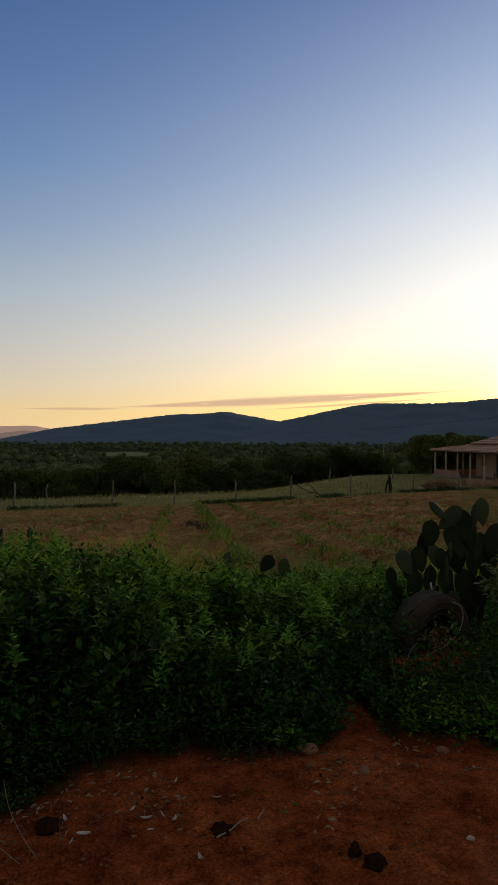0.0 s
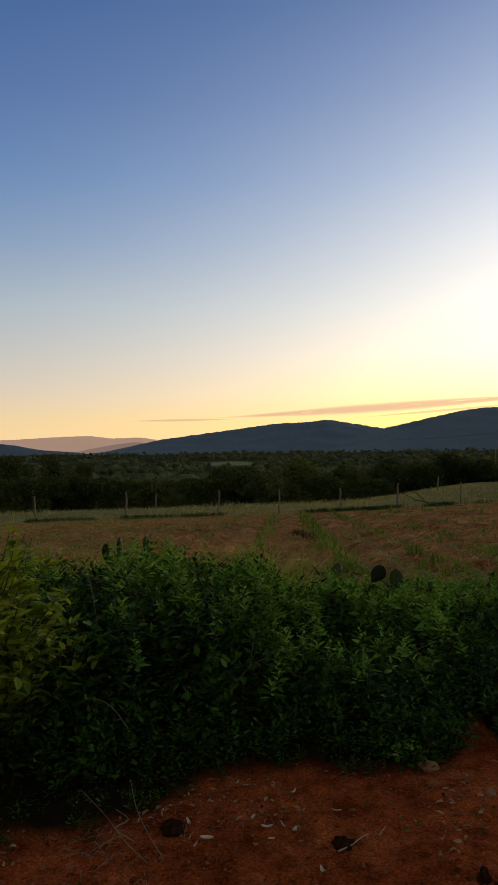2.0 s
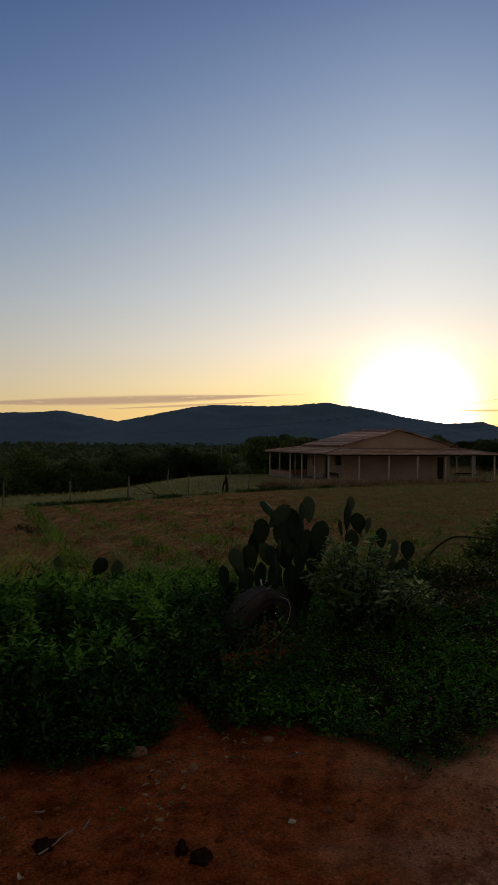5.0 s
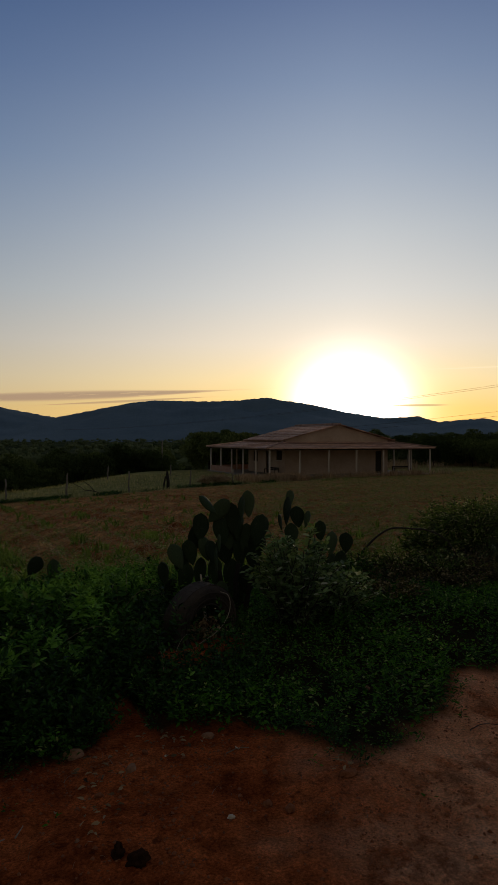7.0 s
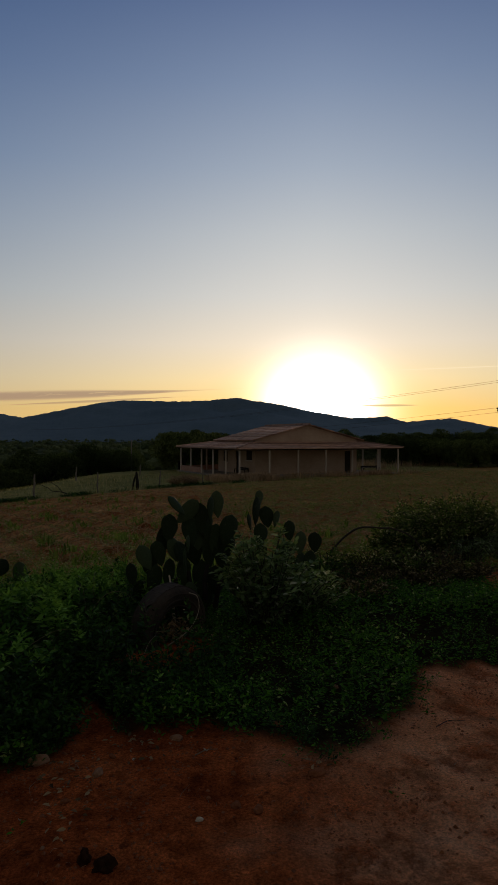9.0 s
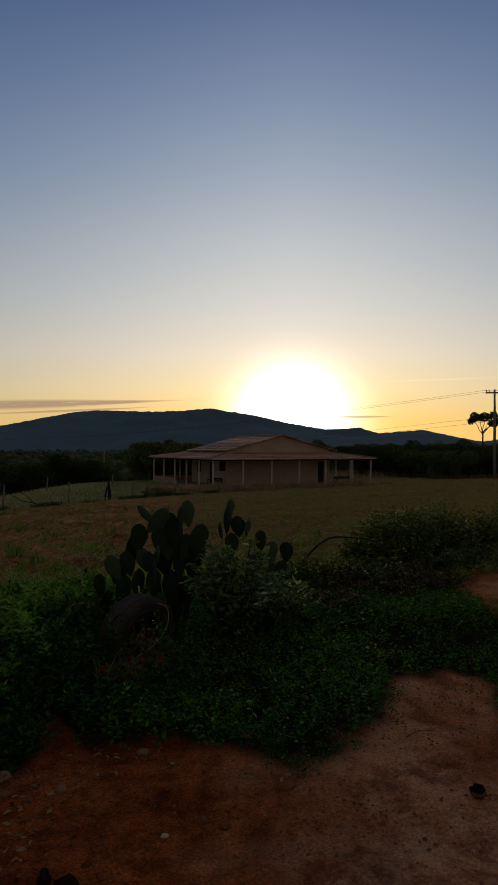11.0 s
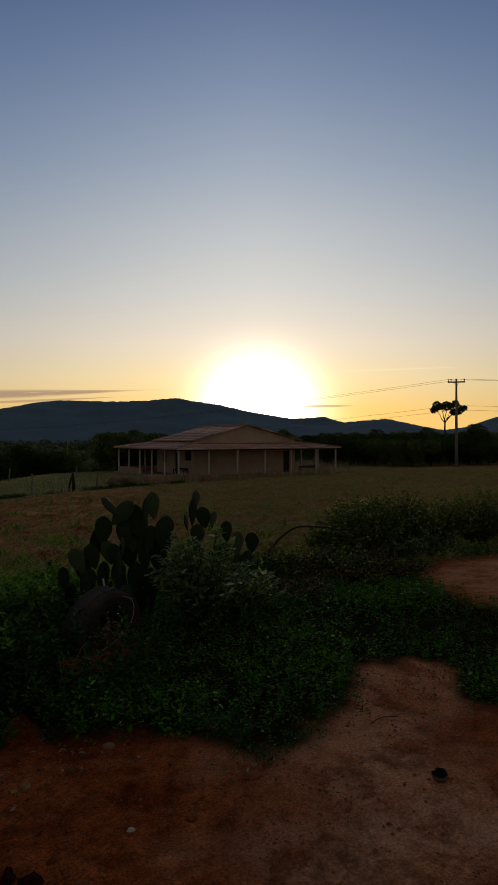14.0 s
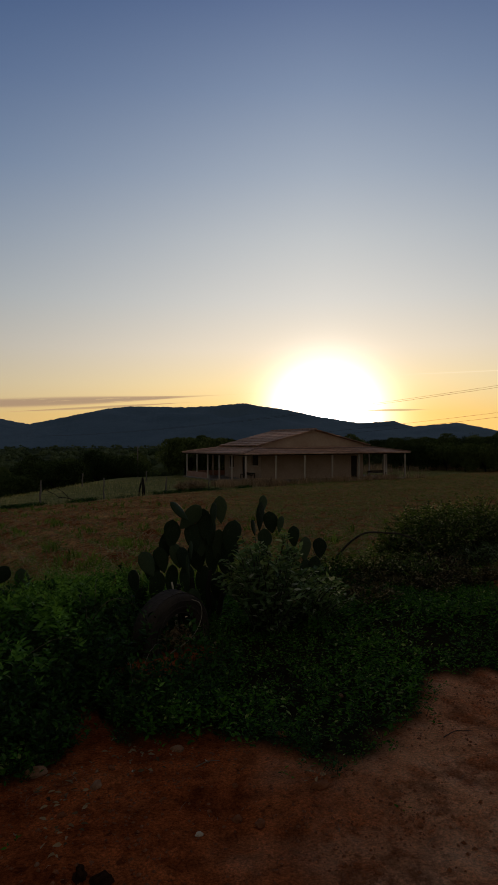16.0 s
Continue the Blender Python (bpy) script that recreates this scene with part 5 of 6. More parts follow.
def prickly_pear(label, at, pads, stems):
    """pads: place from the foot, width, height, tilt to the right, facing; stems: foot and top."""
    x, y = at
    z = on_land(x, y)
    c = thing("prickly_pear", label, "cactus", "prickly pears", pose(x, y, z))
    for k, (px, py, pz, w, hgt, tilt, face) in enumerate(pads):
        o = new("pad", PADS[k % 3])
        o.parent = c
        o.matrix_basis = pose(px, py, pz, 0, tilt, 0) @ pose(0, 0, 0, 0, 0, face) @ Matrix.Diagonal((w, 0.034, hgt, 1))
    for k, (a, b) in enumerate(stems):
        part("stem", tube(bendy((*a, -0.05), b, 5, 0, 0.01), np.linspace(0.03, 0.02, 5), 8), M_DARKPOST, c, smooth=True)
    return c


def big_cactus():
    """Upper pads as they stand, over a crowd of older ones."""
    r = np.random.default_rng(83)
    upper = [(-0.12, -0.06, 1.05, 0.09, 0.23, -44, 30), (-0.01, -0.02, 0.99, 0.16, 0.27, 46, 10), (-0.17, 0.0, 0.85, 0.15, 0.25, 8, -8), (0.19, -0.05, 1.01, 0.10, 0.22, 2, 35),
             (0.28, 0.03, 1.04, 0.12, 0.25, -3, -15), (0.03, 0.02, 0.81, 0.17, 0.26, -4, 8), (0.36, -0.03, 0.81, 0.19, 0.29, 14, 10), (-0.39, -0.02, 0.61, 0.14, 0.24, -24, 10),
             (-0.26, 0.02, 0.63, 0.13, 0.23, -10, -18), (-0.13, 0.0, 0.66, 0.12, 0.23, -18, 14), (-0.03, -0.10, 0.72, 0.08, 0.16, 0, 55), (-0.06, -0.12, 0.56, 0.07, 0.25, -3, 62),
             (0.19, 0.05, 0.84, 0.13, 0.28, 0, 20), (-0.49, 0.04, 0.46, 0.12, 0.21, -10, 25)]
    older = [(x, 0.06 + 0.03 * r.normal(), z, r.uniform(0.14, 0.18), r.uniform(0.24, 0.30), r.normal(0, 8), r.normal(8, 18))
             for x, z in ((0.12, 0.92), (0.08, 0.62), (0.22, 0.60), (0.34, 0.56), (-0.02, 0.44), (0.14, 0.40), (0.28, 0.34), (-0.16, 0.44), (-0.30, 0.40), (-0.42, 0.28), (0.02, 0.24), (-0.20, 0.22), (0.18, 0.20), (-0.20, 0.74), (-0.06, 0.62), (0.11, 0.76), (0.27, 0.72), (0.36, 0.66), (-0.32, 0.52))]
    prickly_pear("large dark green prickly pear with many flat pads", (1.72, 5.68), upper + older,
                 [((-0.3, 0.04), (-0.3, 0.06, 0.4)), ((-0.12, 0.05), (-0.1, 0.06, 0.4)), ((0.05, 0.06), (0.02, 0.06, 0.45)), ((0.16, 0.06), (0.2, 0.06, 0.5)), ((0.24, 0.05), (0.33, 0.04, 0.4))])


big_cactus()
prickly_pear("grey-green prickly pear with upright pads", (2.62, 6.18), [
    (-0.05, 0.00, 0.94, 0.13, 0.29, 3, 30), (0.00, 0.05, 1.06, 0.10, 0.17, 4, 10), (0.05, -0.03, 0.88, 0.15, 0.22, -4, -12),
    (0.14, -0.06, 0.86, 0.10, 0.17, 10, 25), (-0.11, 0.03, 0.83, 0.09, 0.17, -10, 45), (0.00, 0.00, 0.70, 0.16, 0.24, 0, 5),
    (0.02, 0.04, 0.48, 0.16, 0.27, 3, 20), (-0.02, 0.0, 0.25, 0.14, 0.28, -3, -10)], [((0, 0), (0, 0, 0.3))])
prickly_pear("low prickly pear with dark rounded pads", (2.92, 5.93), [
    (-0.09, 0.03, 0.74, 0.12, 0.21, -4, -10), (0.01, -0.01, 0.62, 0.15, 0.24, 5, 12), (0.14, -0.07, 0.63, 0.14, 0.20, 6, -15),
    (-0.12, 0.05, 0.54, 0.16, 0.18, 0, 10), (0.02, 0.0, 0.40, 0.16, 0.26, 0, 25), (0.10, -0.03, 0.42, 0.14, 0.26, 12, 0), (0.0, 0.0, 0.2, 0.14, 0.26, 0, 10)], [((0, 0), (0, 0, 0.25))])
prickly_pear("small prickly pear half hidden in the weeds", (0.12, 6.62), [
    (-0.33, 0.0, 0.53, 0.09, 0.16, -4, 20), (0.06, 0.01, 0.49, 0.14, 0.20, 38, -10), (0.24, -0.05, 0.42, 0.14, 0.28, -2, 15),
    (-0.32, 0.0, 0.34, 0.12, 0.22, 0, -10), (0.02, 0.0, 0.28, 0.14, 0.24, 0, 5), (0.20, -0.03, 0.22, 0.13, 0.25, 4, 30)], [((-0.3, 0), (-0.32, 0, 0.3)), ((0.05, 0), (0.05, 0, 0.3))])
prickly_pear("slender prickly pear behind the thicket", (-2.15, 5.9), [
    (-0.16, -0.04, 0.74, 0.07, 0.17, 0, 30), (-0.04, 0.0, 0.78, 0.08, 0.20, 2, 66), (0.19, 0.08, 0.79, 0.08, 0.18, -2, 64),
    (-0.12, 0.0, 0.58, 0.12, 0.26, 0, 15), (0.17, 0.06, 0.60, 0.12, 0.27, 0, 35), (-0.04, 0.0, 0.60, 0.12, 0.26, 0, 50)], [((-0.08, 0), (-0.1, 0, 0.5)), ((0.15, 0.05), (0.17, 0.06, 0.5))])


# ---------------------------------------------------------------- old tyre
def lathe(profile, sides):
    """Turns (radius, along) pairs round the y axis, as verts and faces."""
    pr = np.array(profile)
    a = np.linspace(0, 2 * np.pi, sides, endpoint=False)
    v = np.stack([pr[None, :, 0] * np.cos(a)[:, None], np.broadcast_to(pr[None, :, 1], (sides, len(pr))), pr[None, :, 0] * np.sin(a)[:, None]], -1).reshape(-1, 3)
    n = len(pr)
    i, k = np.meshgrid(np.arange(sides), np.arange(n), indexing="ij")
    j, l = (i + 1) % sides, (k + 1) % n
    return v, [np.stack([i * n + k, i * n + l, j * n + l, j * n + k], -1).reshape(-1, 4)]


def curve_through(points, n=5):
    """A smooth line through points."""
    p = np.asarray(points, float)
    p = np.concatenate([[2 * p[0] - p[1]], p, [2 * p[-1] - p[-2]]])
    out_ = []
    for i in range(1, len(p) - 2):
        for t in np.arange(n) / n:
            out_.append(0.5 * (2 * p[i] + (p[i + 1] - p[i - 1]) * t + (2 * p[i - 1] - 5 * p[i] + 4 * p[i + 1] - p[i + 2]) * t * t + (3 * p[i] - p[i - 1] - 3 * p[i + 1] + p[i + 2]) * t ** 3))
    return np.array(out_ + [p[-2]])


def tyre():
    x, y = 1.42, 5.2
    t = thing("old_tyre", "old worn black tyre half sunk among the weeds", "tyre", at=pose(x, y, on_land(x, y) + 0.12, 0, 0, 27) @ pose(0, 0, 0, 4, 5, 0) @ Matrix.Diagonal((0.94, 0.94, 0.94, 1)))
    R, w = 0.36, 0.115
    prof = [(0.205, -w * 0.72), (0.225, -w * 0.9), (0.28, -w * 1.02), (0.33, -w * 0.95), (R - 0.006, -w * 0.72), (R, -w * 0.4), (R + 0.002, 0), (R, w * 0.4),
            (R - 0.006, w * 0.72), (0.33, w * 0.95), (0.28, w * 1.02), (0.225, w * 0.9), (0.205, w * 0.72), (0.215, w * 0.6), (0.325, w * 0.7), (0.342, 0), (0.325, -w * 0.7), (0.215, -w * 0.6)]
    part("carcass", lathe(prof, 64), M_RUBBER, t, smooth=True)
    # tread blocks
    blocks = []
    for k in range(44):
        a = 2 * math.pi * k / 44
        for off in (-0.05, 0.0, 0.05):
            m = Matrix.Rotation(-a - (0.03 if off else 0.0), 4, "Y") @ Matrix.Translation((R - 0.0005, off, 0)) @ Matrix.Diagonal((0.004, 0.047, 0.043, 1))
            c = np.array([(m @ Vector((sx * 0.5, sy * 0.5, sz * 0.5)))[:] for sx in (-1, 1) for sy in (-1, 1) for sz in (-1, 1)])
            blocks.append((c, np.array([[0, 1, 3, 2], [4, 6, 7, 5], [0, 4, 5, 1], [2, 3, 7, 6], [0, 2, 6, 4], [1, 5, 7, 3]])))
    part("tread", joined(blocks), M_RUBBER, t)
    part("bead", lathe([(0.202 + 0.008 * math.cos(b), -w * 0.74 + 0.008 * math.sin(b)) for b in np.linspace(0, 6.283, 6, endpoint=False)], 48), M_RUBBER, t, smooth=True)
    for rr, side in ((0.305, -1.0), (0.255, -0.99)):
        part("sidewall_rib", lathe([(rr + 0.009 * math.cos(b), w * side + 0.007 * math.sin(b)) for b in np.linspace(0, 6.283, 6, endpoint=False)], 56), M_RUBBER, t, smooth=True)
    # wire tangled round it
    wire = thing("bent_wire", "thin pale bent wire hooked over the old tyre", "wire", at=pose(x, y, on_land(x, y)))
    loop = [(0.13, -0.13, 0.41), (0.19, -0.15, 0.38), (0.20, -0.17, 0.29), (0.15, -0.2, 0.19), (0.06, -0.22, 0.11), (-0.08, -0.24, 0.04), (-0.15, -0.25, -0.02)]
    part("strand", tube(curve_through(loop), 0.003, 6), M_PALEWOOD, wire, smooth=True)
    part("strand", tube([(-0.18, -0.2, 0.14), (-0.1, -0.21, 0.155), (0.0, -0.21, 0.15), (0.09, -0.215, 0.145)], 0.0025, 6), M_TWIG, wire, smooth=True)
    part("strand", tube([(-0.02, -0.18, 0.27), (0.0, -0.19, 0.22), (0.03, -0.2, 0.2)], 0.0025, 6), M_TWIG, wire, smooth=True)


tyre()


def tyre_litter():
    """Dry leaves and stems heaped inside the tyre."""
    r = np.random.default_rng(77)
    n = 260
    p = np.stack([r.normal(1.45, 0.10, n), r.normal(5.16, 0.08, n)], -1)
    at = np.concatenate([p, (land(p[:, 0], p[:, 1]) + r.uniform(0.01, 0.17, n))[:, None]], 1)
    s = r.uniform(0.02, 0.06, n)
    stuff("dry_leaves", [leaves(at, r.normal(0, 1, (n, 3)), r.normal(0, 0.5, (n, 3)) + [0, 0, 1], s, s * 0.4, 0.5, 0.3)], M_DRYLEAF, "brown dry leaves heaped inside the old tyre", "leaves")


tyre_litter()


# ---------------------------------------------------------------- shrubs and tufts
def shrub(label, x, y, hgt, rad, leaf, mat, seed, n_stems=26, pairs=11, name="shrub", slender=0.45):
    r = np.random.default_rng(seed)
    z = on_land(x, y)
    t = thing(name, label, "shrub", "shrubs in the weeds", pose(x, y, z))
    a, out_ = r.uniform(0, 2 * np.pi, n_stems), rad * r.uniform(0.15, 1.0, n_stems) ** 0.7
    ends = np.stack([np.cos(a) * out_, np.sin(a) * out_, hgt * r.uniform(0.55, 1.0, n_stems) * (1 - 0.35 * (out_ / rad) ** 2)], -1)
    P, W, L, wood = [], [], [], []
    for e in ends:
        line = bendy((e[0] * 0.15, e[1] * 0.15, -0.03), e, 7, -0.08 * hgt, 0.015, r)
        wood.append(tube(line, np.linspace(0.007, 0.002, 7), 4))
        s = r.uniform(0.06, 1.0, pairs * 2) ** 0.8
        at = np.stack([np.interp(s, np.linspace(0, 1, 7), line[:, k]) for k in range(3)], -1)
        b = r.uniform(0, 2 * np.pi, len(s))
        P.append(at), L.append(leaf * r.uniform(0.6, 1.25, len(s)))
        W.append(np.stack([np.cos(b), np.sin(b), r.normal(0.25, 0.4, len(s))], -1))
    P, W, L = np.concatenate(P), np.concatenate(W), np.concatenate(L)
    part("stem", joined(wood), M_BARK, t, smooth=True)
    part("foliage", leaves(P, W, r.normal(0, 0.35, P.shape) + [0, 0, 1], L, L * slender), mat, t)
    return t


shrub("pale-leaved milkweed shrub beside the prickly pear", 2.27, 5.22, 0.90, 0.48, 0.065, M_PALE, 201, 110, 18)
shrub("pale-leaved shrub low beside the prickly pear", 2.75, 5.45, 0.5, 0.42, 0.055, M_PALE, 202, 70, 16)
shrub("yellow-green young bush at the edge of the thicket", -2.0, 3.10, 1.34, 0.70, 0.088, M_BRIGHT, 203, 100, 20, slender=0.42)
for k, (x, y, hgt, rad) in enumerate(((3.90, 7.25, 0.50, 0.42), (4.35, 6.95, 0.48, 0.42), (3.45, 7.35, 0.42, 0.40), (4.75, 6.72, 0.45, 0.40))):
    shrub("low pale-flecked scrub with dry stems round a fallen branch", x, y, hgt, rad, 0.04, M_BUSH, 230 + k, 70, 14, name="scrub_bush")
for k, (x, y, hgt, rad) in enumerate(((5.6, 7.9, 0.86, 0.5), (6.1, 8.0, 0.98, 0.62), (6.9, 8.3, 1.0, 0.7), (7.7, 8.4, 0.92, 0.7), (8.6, 8.4, 1.02, 0.75), (9.5, 8.9, 1.0, 0.8), (6.5, 8.9, 0.95, 0.7), (7.4, 9.0, 1.06, 0.7), (5.25, 7.75, 0.66, 0.4))):
    shrub("dark green bush with sunlit-pale leaf flecks at the field's edge", x, y, hgt, rad, 0.045, M_BUSH, 210 + k, 170, 22)
for k, (x, y, hgt, rad) in enumerate(((4.6, 7.1, 0.36, 0.42), (5.2, 6.9, 0.42, 0.45), (4.1, 6.6, 0.28, 0.42), (4.7, 6.3, 0.26, 0.45), (5.4, 6.45, 0.30, 0.40), (3.6, 5.9, 0.24, 0.38), (6.2, 7.4, 0.42, 0.45), (7.0, 7.6, 0.45, 0.5))):
    shrub("low brownish scrub between the weeds", x, y, hgt, rad, 0.035, M_SCRUB if k < 6 else M_PALE, 225 + k, 70, 16)


for k, (x, y, hgt, rad) in enumerate(((12.7, 46.9, 0.85, 0.75), (13.6, 47.2, 1.0, 0.8), (14.4, 47.9, 0.8, 0.7))):
    shrub("dry pinkish brushwood heaped by the fence", x, y, hgt, rad, 0.10, M_DRYGRASS, 260 + k, 70, 16, name="dry_bush", slender=0.3)


def tuft(label, x, y, hgt, rad, n, seed, mat, width=0.006):
    r = np.random.default_rng(seed)
    a, d = r.uniform(0, 2 * np.pi, n), rad * r.uniform(0, 1, n) ** 0.6
    xy = np.stack([x + np.cos(a) * d, y + np.sin(a) * d], -1)
    t = thing("grass_tuft", label, "grass", "tall grass tufts", pose(x, y, on_land(x, y)))
    v, f = blades(xy, hgt * r.uniform(0.35, 1.0, n), r, width, 0.8)
    part("blade", (v - np.array([x, y, on_land(x, y)]), f), mat, t)


for k, (x, y, hgt, rad, n) in enumerate(((-0.50, 5.8, 1.06, 0.34, 250), (-0.75, 6.1, 0.95, 0.40, 200), (-1.35, 6.3, 0.9, 0.4, 200), (-2.4, 6.5, 0.95, 0.45, 160), (0.9, 6.8, 0.45, 0.5, 160), (-3.3, 6.4, 0.95, 0.4, 120), (2.2, 6.9, 0.6, 0.5, 150))):
    tuft("tall thin green grass behind the thicket", x - 0.3, y, hgt, rad, n, 230 + k, M_TUFT, 0.009)
tuft("dark dry tuft in the ploughed field", -1.45, 18.7, 0.30, 0.34, 170, 240, M_BARK, 0.012)


# ---------------------------------------------------------------- stones, scraps and sticks on the earth
def stone(x, y, sx, sy, sz, turn, mat, label, name="stone", category="stone", seed=0):
    bm = bmesh.new()
    bmesh.ops.create_icosphere(bm, subdivisions=2 if category == "stone" else 3, radius=0.5)
    off = Vector((seed * 3.1, seed * 1.7, 0))
    for v in bm.verts:
        d = noise.noise(v.co * 2.2 + off) * (0.38 if category == "stone" else 0.5) + noise.noise(v.co * 6 + off) * (0.16 if category == "stone" else 0.42)
        v.co *= 1 + d
        v.co.z = max(v.co.z, -0.3)
    bmesh.ops.scale(bm, vec=(sx, sy, sz), verts=bm.verts[:])
    bmesh.ops.translate(bm, vec=(0, 0, 0.22 * sz), verts=bm.verts[:])
    me = bpy.data.meshes.new(name)
    bm.to_mesh(me)
    bm.free()
    me.materials.append(mat)
    me.polygons.foreach_set("use_smooth", [sz < 0.07 and category != "stone"] * len(me.polygons))
    ob = new(name, me)
    ob.matrix_basis = pose(x, y, on_land(x, y), 0, 0, turn)
    return tagged(ob, label, category, "loose stones and scraps")


PALE, RED = "pale dusty stone on the red earth", "reddish stone on the red earth"
for k, (x, y, s, mat, label) in enumerate((
        (0.31, 3.47, 0.125, M_STONE, PALE), (0.56, 3.21, 0.075, M_STONE, PALE), (0.66, 3.39, 0.055, M_REDSTONE, RED), (1.02, 3.49, 0.085, M_STONE, PALE),
        (0.90, 2.69, 0.042, M_WHITE, "small white pebble on the red earth"), (1.09, 2.75, 0.06, M_REDSTONE, RED), (1.17, 3.01, 0.04, M_REDSTONE, RED), (1.56, 3.36, 0.07, M_REDSTONE, RED),
        (-0.07, 2.99, 0.04, M_REDSTONE, RED), (0.27, 2.68, 0.028, M_STONE, PALE), (2.76, 3.05, 0.05, M_STONE, PALE), (3.36, 3.40, 0.06, M_STONE, PALE), (0.39, 3.03, 0.05, M_REDSTONE, RED),
        (1.16, 2.67, 0.07, M_REDSTONE, RED), (1.08, 2.75, 0.045, M_REDSTONE, RED), (-0.66, 3.03, 0.03, M_STONE, PALE), (0.75, 3.31, 0.022, M_WHITE, "small white pebble on the red earth"),
        (2.13, 3.75, 0.06, M_STONE, PALE), (-0.25, 2.9, 0.03, M_REDSTONE, RED), (0.1, 3.1, 0.035, M_REDSTONE, RED), (1.75, 2.6, 0.03, M_REDSTONE, RED), (2.96, 2.89, 0.05, M_STONE, "small pale stone beside the weeds"))):
    stone(x, y, s * 0.85, s * 0.6, s * 0.5, 47 * k, mat, label, seed=k + 1)
# dung
stone(0.48, 2.50, 0.085, 0.065, 0.055, 20, M_DUNG, "dark dried dung on the red earth", "dung", "dung", 31)
stone(0.41, 2.55, 0.05, 0.045, 0.06, 80, M_DUNG, "dark dried dung on the red earth", "dung", "dung", 32)
stone(-0.11, 2.74, 0.085, 0.07, 0.04, 20, M_DUNG, "flat dark dung beside a dry stick", "dung", "dung", 33)
stone(-0.82, 2.72, 0.10, 0.08, 0.05, 10, M_DUNG, "dark dung near the thicket", "dung", "dung", 35)
stone(1.51, 2.81, 0.10, 0.045, 0.035, 10, M_REDSTONE, "flat dark clod of earth at the edge of the weeds", "clod", "clod", 36)


def broken_shell(x, y, size, turn):
    """Half of a hollow dry shell, open to one side, dark inside, with a jagged rim."""
    r = np.random.default_rng(89)
    t = thing("broken_shell", "broken hollow dry shell, dark inside, on the trodden path", "shell", at=pose(x, y, on_land(x, y) + 0.42 * size, 0, 0, turn) @ pose(0, 0, 0, -26, 0, 0))
    sides, rings = 18, 7
    a = np.linspace(0, 2 * np.pi, sides, endpoint=False)[None, :]
    rim = 0.25 + 0.22 * r.normal(size=(1, sides))
    lift = -np.pi / 2 + (np.pi / 2 + rim) * np.linspace(0.02, 1, rings)[:, None]
    k, n = np.meshgrid(np.arange(rings - 1), np.arange(sides), indexing="ij")
    m = (n + 1) % sides
    q = np.stack([k * sides + n, k * sides + m, (k + 1) * sides + m, (k + 1) * sides + n], -1).reshape(-1, 4)
    for name, rad, mat, flip in (("husk", 0.5 * size, M_HUSK, 1), ("lining", 0.46 * size, M_DARKPOST, -1)):
        v = np.stack([rad * np.cos(lift) * np.cos(a), 0.85 * rad * np.cos(lift) * np.sin(a), rad * np.sin(lift) + 0 * a], -1).reshape(-1, 3)
        part(name, (v, [q[:, ::flip]]), mat, t, smooth=True)


broken_shell(2.26, 2.385, 0.075, 122)


def stick(label, pts, rad, mat=M_TWIG):
    pts = [(x, y, on_land(x, y) + z) for x, y, z in pts]
    x, y, z = pts[0]
    t = thing("stick", label, "stick", "dry sticks on the earth", pose(x, y, z - rad))
    fine = np.array(pts) - np.array([x, y, z - rad])
    fine = curve_through(fine, 4)
    part("twig", tube(fine, np.linspace(rad, rad * 0.5, len(fine)), 6), mat, t, smooth=True)


stick("pale dry stick on the red earth", [(-0.125, 2.675, 0.010), (-0.075, 2.735, 0.014), (-0.03, 2.79, 0.018), (0.0, 2.82, 0.016)], 0.0042, M_PALEWOOD)
stick("short pale stick on the red earth", [(0.04, 2.83, 0.008), (0.07, 2.87, 0.016)], 0.0038, M_PALEWOOD)
stick("thin dry stick leaning from the thicket", [(-0.80, 2.53, 0.005), (-0.88, 2.60, 0.03), (-0.97, 2.70, 0.09), (-1.03, 2.80, 0.17)], 0.0022)
stick("thin dry stick leaning from the thicket", [(-0.86, 2.5, 0.005), (-0.98, 2.57, 0.03), (-1.10, 2.68, 0.07), (-1.24, 2.76, 0.14)], 0.002)
stick("curved dry stick at the edge of the thicket", [(-0.95, 2.6, 0.01), (-1.05, 2.66, 0.03), (-1.02, 2.74, 0.02), (-1.1, 2.8, 0.03)], 0.003)
stick("dry twig on the red earth", [(1.05, 3.25, 0.006), (1.12, 3.28, 0.01), (1.18, 3.27, 0.006)], 0.003)
stick("dead arching branch in the weeds", [(3.98, 7.62, 0.0), (4.08, 7.50, 0.25), (4.18, 7.40, 0.44), (4.29, 7.31, 0.555), (4.42, 7.24, 0.605), (4.62, 7.12, 0.61), (4.78, 7.03, 0.58), (4.98, 6.92, 0.45), (5.15, 6.84, 0.1)], 0.017, M_BARK)
for px, py, low, top, lean in ((1.53, 5.42, 0.30, 0.50, -0.03),):
    stick("bleached dead stalk among the cactus pads", [(px, py, 0.0), (px + lean * 0.6, py, low), (px + lean * 1.6, py, top)], 0.014, M_WHITE)
stick("dry twig on the trodden path", [(2.35, 3.02, 0.004), (2.48, 3.08, 0.009), (2.6, 3.09, 0.004)], 0.0028, M_BARK)


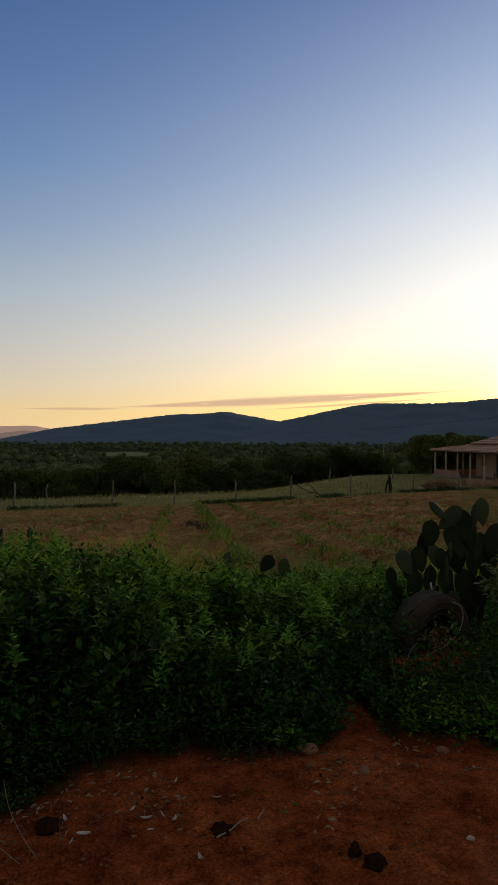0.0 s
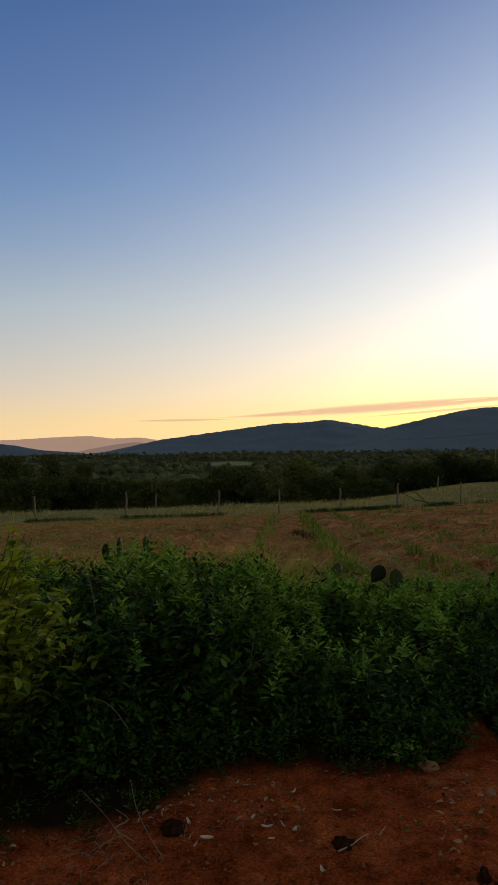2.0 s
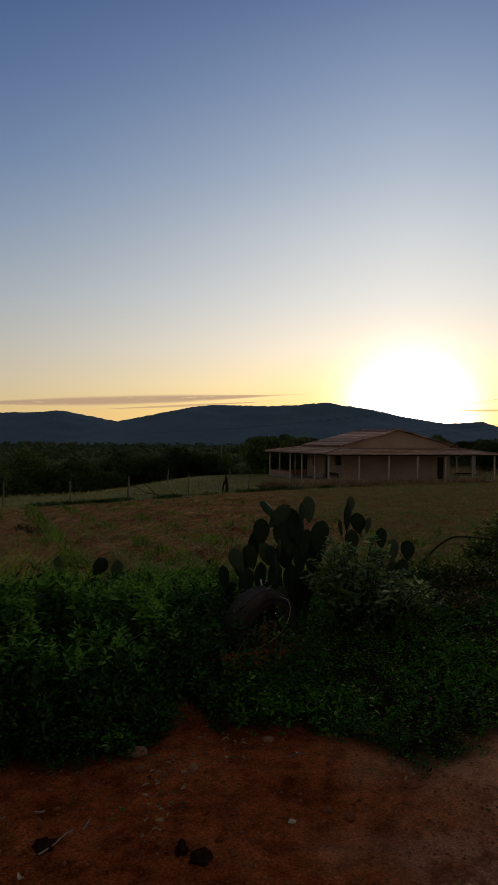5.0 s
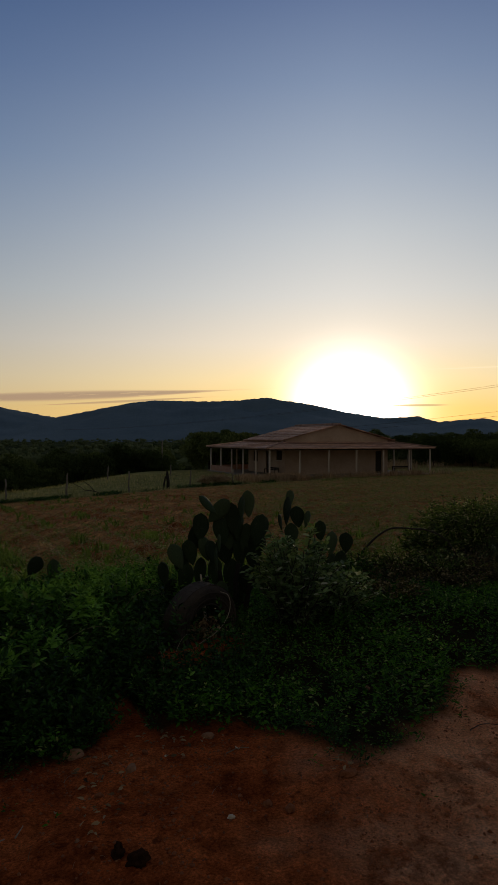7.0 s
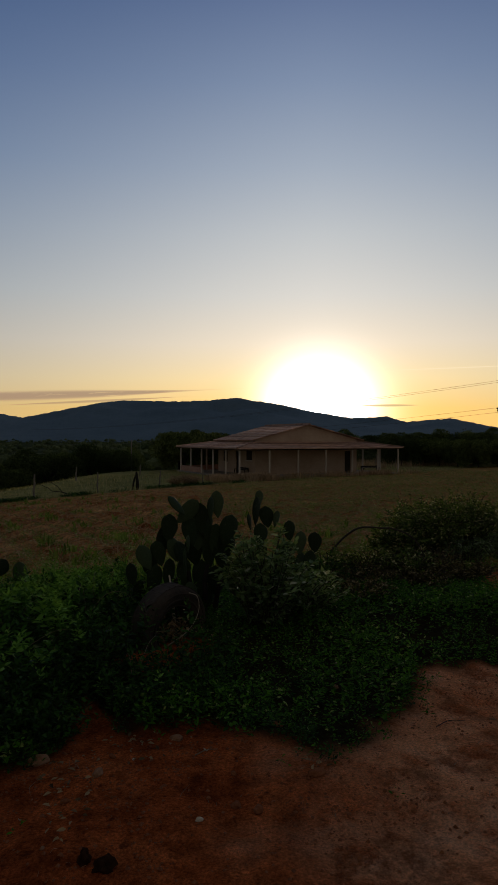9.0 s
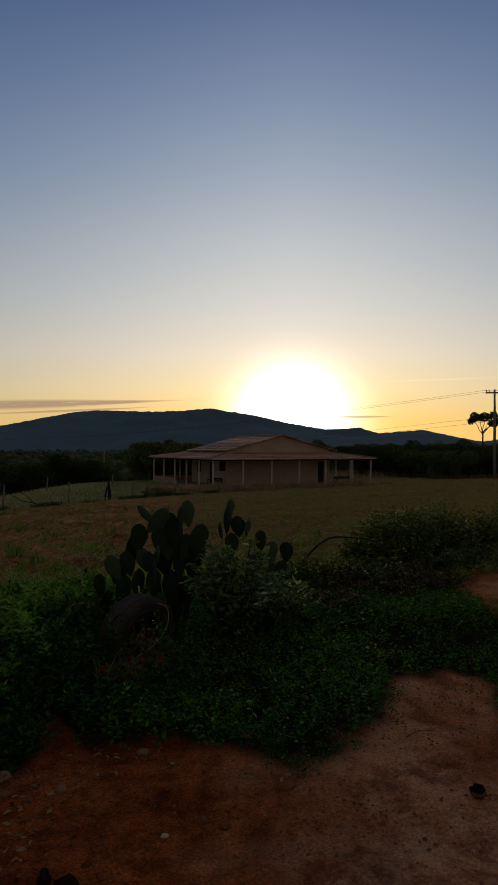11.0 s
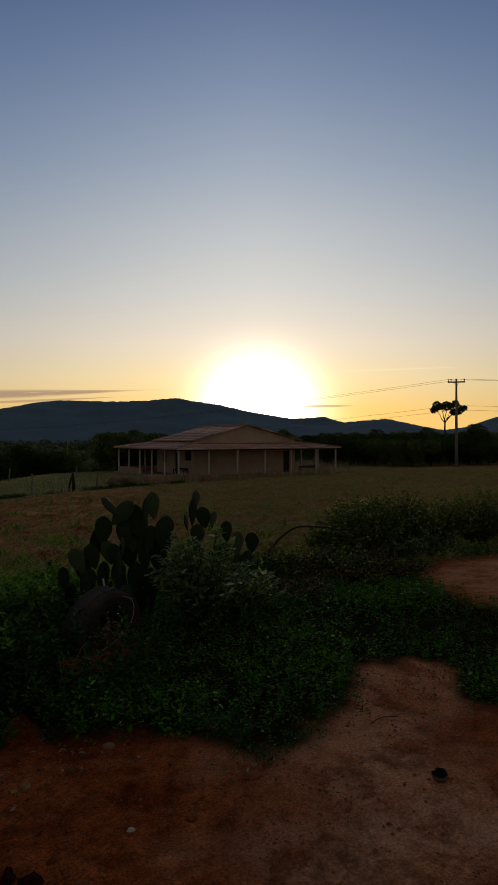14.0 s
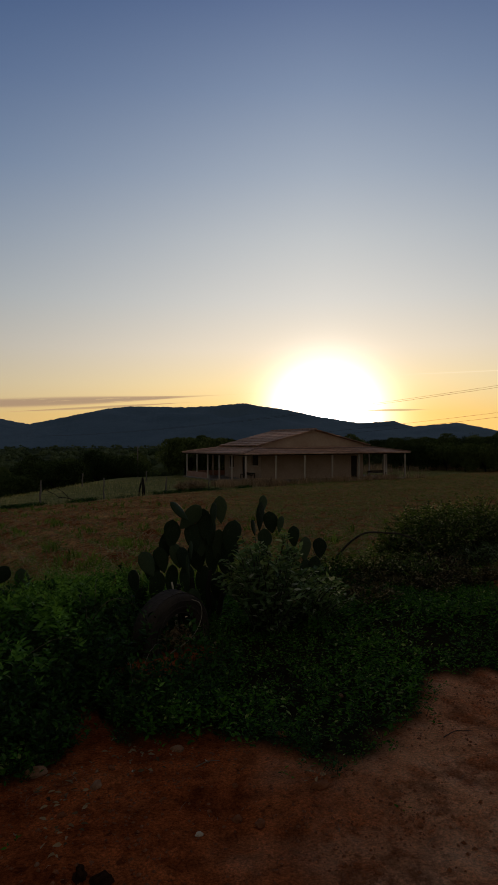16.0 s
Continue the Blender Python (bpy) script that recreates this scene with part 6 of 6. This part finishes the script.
def scrap(x, y, length, width, turn, curl):
    """A thin curled pale husk."""
    t = np.linspace(-1, 1, 9)
    w = width * np.sqrt(np.clip(1 - t ** 2, 0.02, 1))
    v = []
    for a, b in zip(t, w):
        z = 0.004 + curl * a * a * length * 0.5
        v += [(a * length / 2, -b / 2 + 0.1 * length * a * a, z + 0.004), (a * length / 2, 0.1 * length * a * a, z), (a * length / 2, b / 2 + 0.1 * length * a * a, z + 0.004)]
    v = np.array(v)
    q = [[i * 3 + k, i * 3 + k + 1, i * 3 + k + 4, i * 3 + k + 3] for i in range(8) for k in (0, 1)]
    low = v - [0, 0, 0.003]
    n = len(v)
    both = np.concatenate([v, low])
    qq = np.array(q)
    ob = new("husk", mesh_of("husk", both, np.concatenate([qq, qq[:, ::-1] + n]), M_WHITE, True))
    ob.matrix_basis = pose(x, y, on_land(x, y) + 0.003, 0, 0, turn)
    return tagged(ob, "thin curled pale husk on the red earth", "husk", "pale husks on the earth")


for k, (x, y, s) in enumerate(((-0.14, 2.97, 0.06), (-0.34, 3.09, 0.06), (-0.76, 2.77, 0.06), (-0.66, 2.67, 0.08), (-0.72, 2.99, 0.025), (-0.82, 3.0, 0.025), (-0.43, 2.8, 0.07), (-0.31, 2.8, 0.05), (-0.36, 2.84, 0.06), (-0.28, 2.73, 0.03),
                               (-0.5, 2.86, 0.05), (-0.18, 2.52, 0.05), (-0.57, 3.13, 0.05), (-0.62, 3.17, 0.04), (1.12, 3.28, 0.04), (-0.4, 2.72, 0.04), (-0.7, 2.62, 0.05), (2.72, 3.93, 0.09), (2.38, 4.2, 0.06), (-0.9, 2.85, 0.03), (0.2, 2.95, 0.02))):
    scrap(x, y, s * 0.72, s * (0.12 + 0.06 * (k % 4)), 61 * k, 0.2 + 0.25 * (k % 3))


def grit():
    """Crumbs of earth and small pebbles strewn over the bare soil."""
    r = np.random.default_rng(301)
    bare = lambda x, y: 1.0 - np.clip(in_weeds(x, y) * 1.2, 0, 1)
    p = scatter(15000, -2.2, 4.0, 1.3, 4.3, lambda x, y: bare(x, y) * (0.25 + 0.75 * (fuzz(x, y, 4.0, 71.0) > 0.1)), r)
    stuff("grit", [crumbs(p, 0.0018 + 0.0095 * r.uniform(0, 1, len(p)) ** 6, r)], M_GRIT, "crumbs of red earth and small pebbles", "grit")
    q = scatter(260, -2.0, 3.8, 1.6, 4.3, lambda x, y: bare(x, y) * (np.abs(y - weed_edge(x)) < 0.8) * (0.15 + 0.85 * (fuzz(x, y, 4.0, 72.0) > 0.3)), r)
    stuff("straw_bits", [blades(q, r.uniform(0.012, 0.045, len(q)), r, 0.0035, 3.0)], M_TWIG, "bits of dry straw on the red earth", "straw")
    # paler straw trodden into heaps by the thicket
    heaps = np.concatenate([r.normal((cx, cy), (sx, sy), (k, 2)) for cx, cy, sx, sy, k in ((-0.88, 2.40, 0.08, 0.04, 40), (-0.52, 2.80, 0.08, 0.04, 18), (-0.20, 2.82, 0.07, 0.03, 10), (-0.72, 2.66, 0.10, 0.04, 12), (0.25, 2.60, 0.10, 0.05, 6))])
    stuff("trodden_straw", [blades(heaps, r.uniform(0.012, 0.055, len(heaps)), r, 0.0034, 3.5)], M_DRYGRASS, "pale straw trodden into the red earth", "straw")
    # fallen leaves, lying in drifts along the thicket
    q = scatter(260, -1.6, 1.6, 2.2, 3.7, lambda x, y: bare(x, y) * (np.abs(y - weed_edge(x)) < 0.7) * (fuzz(x, y, 5.0, 73.0) > 0.35), r)
    a = r.uniform(0, 2 * np.pi, len(q))
    at = np.concatenate([q, (land(q[:, 0], q[:, 1]) + 0.006)[:, None]], 1)
    way = np.stack([np.cos(a), np.sin(a), r.normal(0.1, 0.2, len(q))], -1)
    size = r.uniform(0.012, 0.042, len(q))
    stuff("fallen_leaves", [leaves(at, way, r.normal(0, 0.4, (len(q), 3)) + [0, 0, 1], size, size * 0.45, 0.6, 0.3)], M_DRYLEAF, "curled dry leaves fallen on the red earth", "leaves")
    # seedlings on the bare earth
    q = scatter(18, -1.3, 3.4, 2.3, 3.9, lambda x, y: bare(x, y) * (np.abs(y - weed_edge(x)) < 0.5), r)
    lv, st = weeds(q, r.uniform(0.02, 0.06, len(q)), 3, 0.024, r, 0.5, 0.5)
    stuff("seedlings", [lv], M_CREEP, "tiny green seedlings on the bare earth", "weeds")


grit()


def twig_heap():
    """A tangle of dry twigs at the thicket's foot."""
    r = np.random.default_rng(311)
    x, y = -1.06, 2.50
    t = thing("twig_heap", "tangle of thin dry twigs on the red earth", "twigs", at=pose(x, y, on_land(x, y)))
    for _ in range(18):
        a, far = r.uniform(0, 2 * np.pi), r.uniform(0.06, 0.2)
        px, py = r.normal(0, 0.10), r.normal(0, 0.07)
        mid = (px + far * 0.5 * math.cos(a) + r.normal(0, 0.02), py + far * 0.5 * math.sin(a) + r.normal(0, 0.02), r.uniform(0.01, 0.06))
        end = (px + far * math.cos(a), py + far * math.sin(a), r.uniform(0.004, 0.05))
        line = curve_through([(px, py, 0.004), mid, end], 4)
        part("twig", tube(line, np.linspace(0.0014, 0.0007, len(line)), 5), M_TWIG, t, smooth=True)


twig_heap()
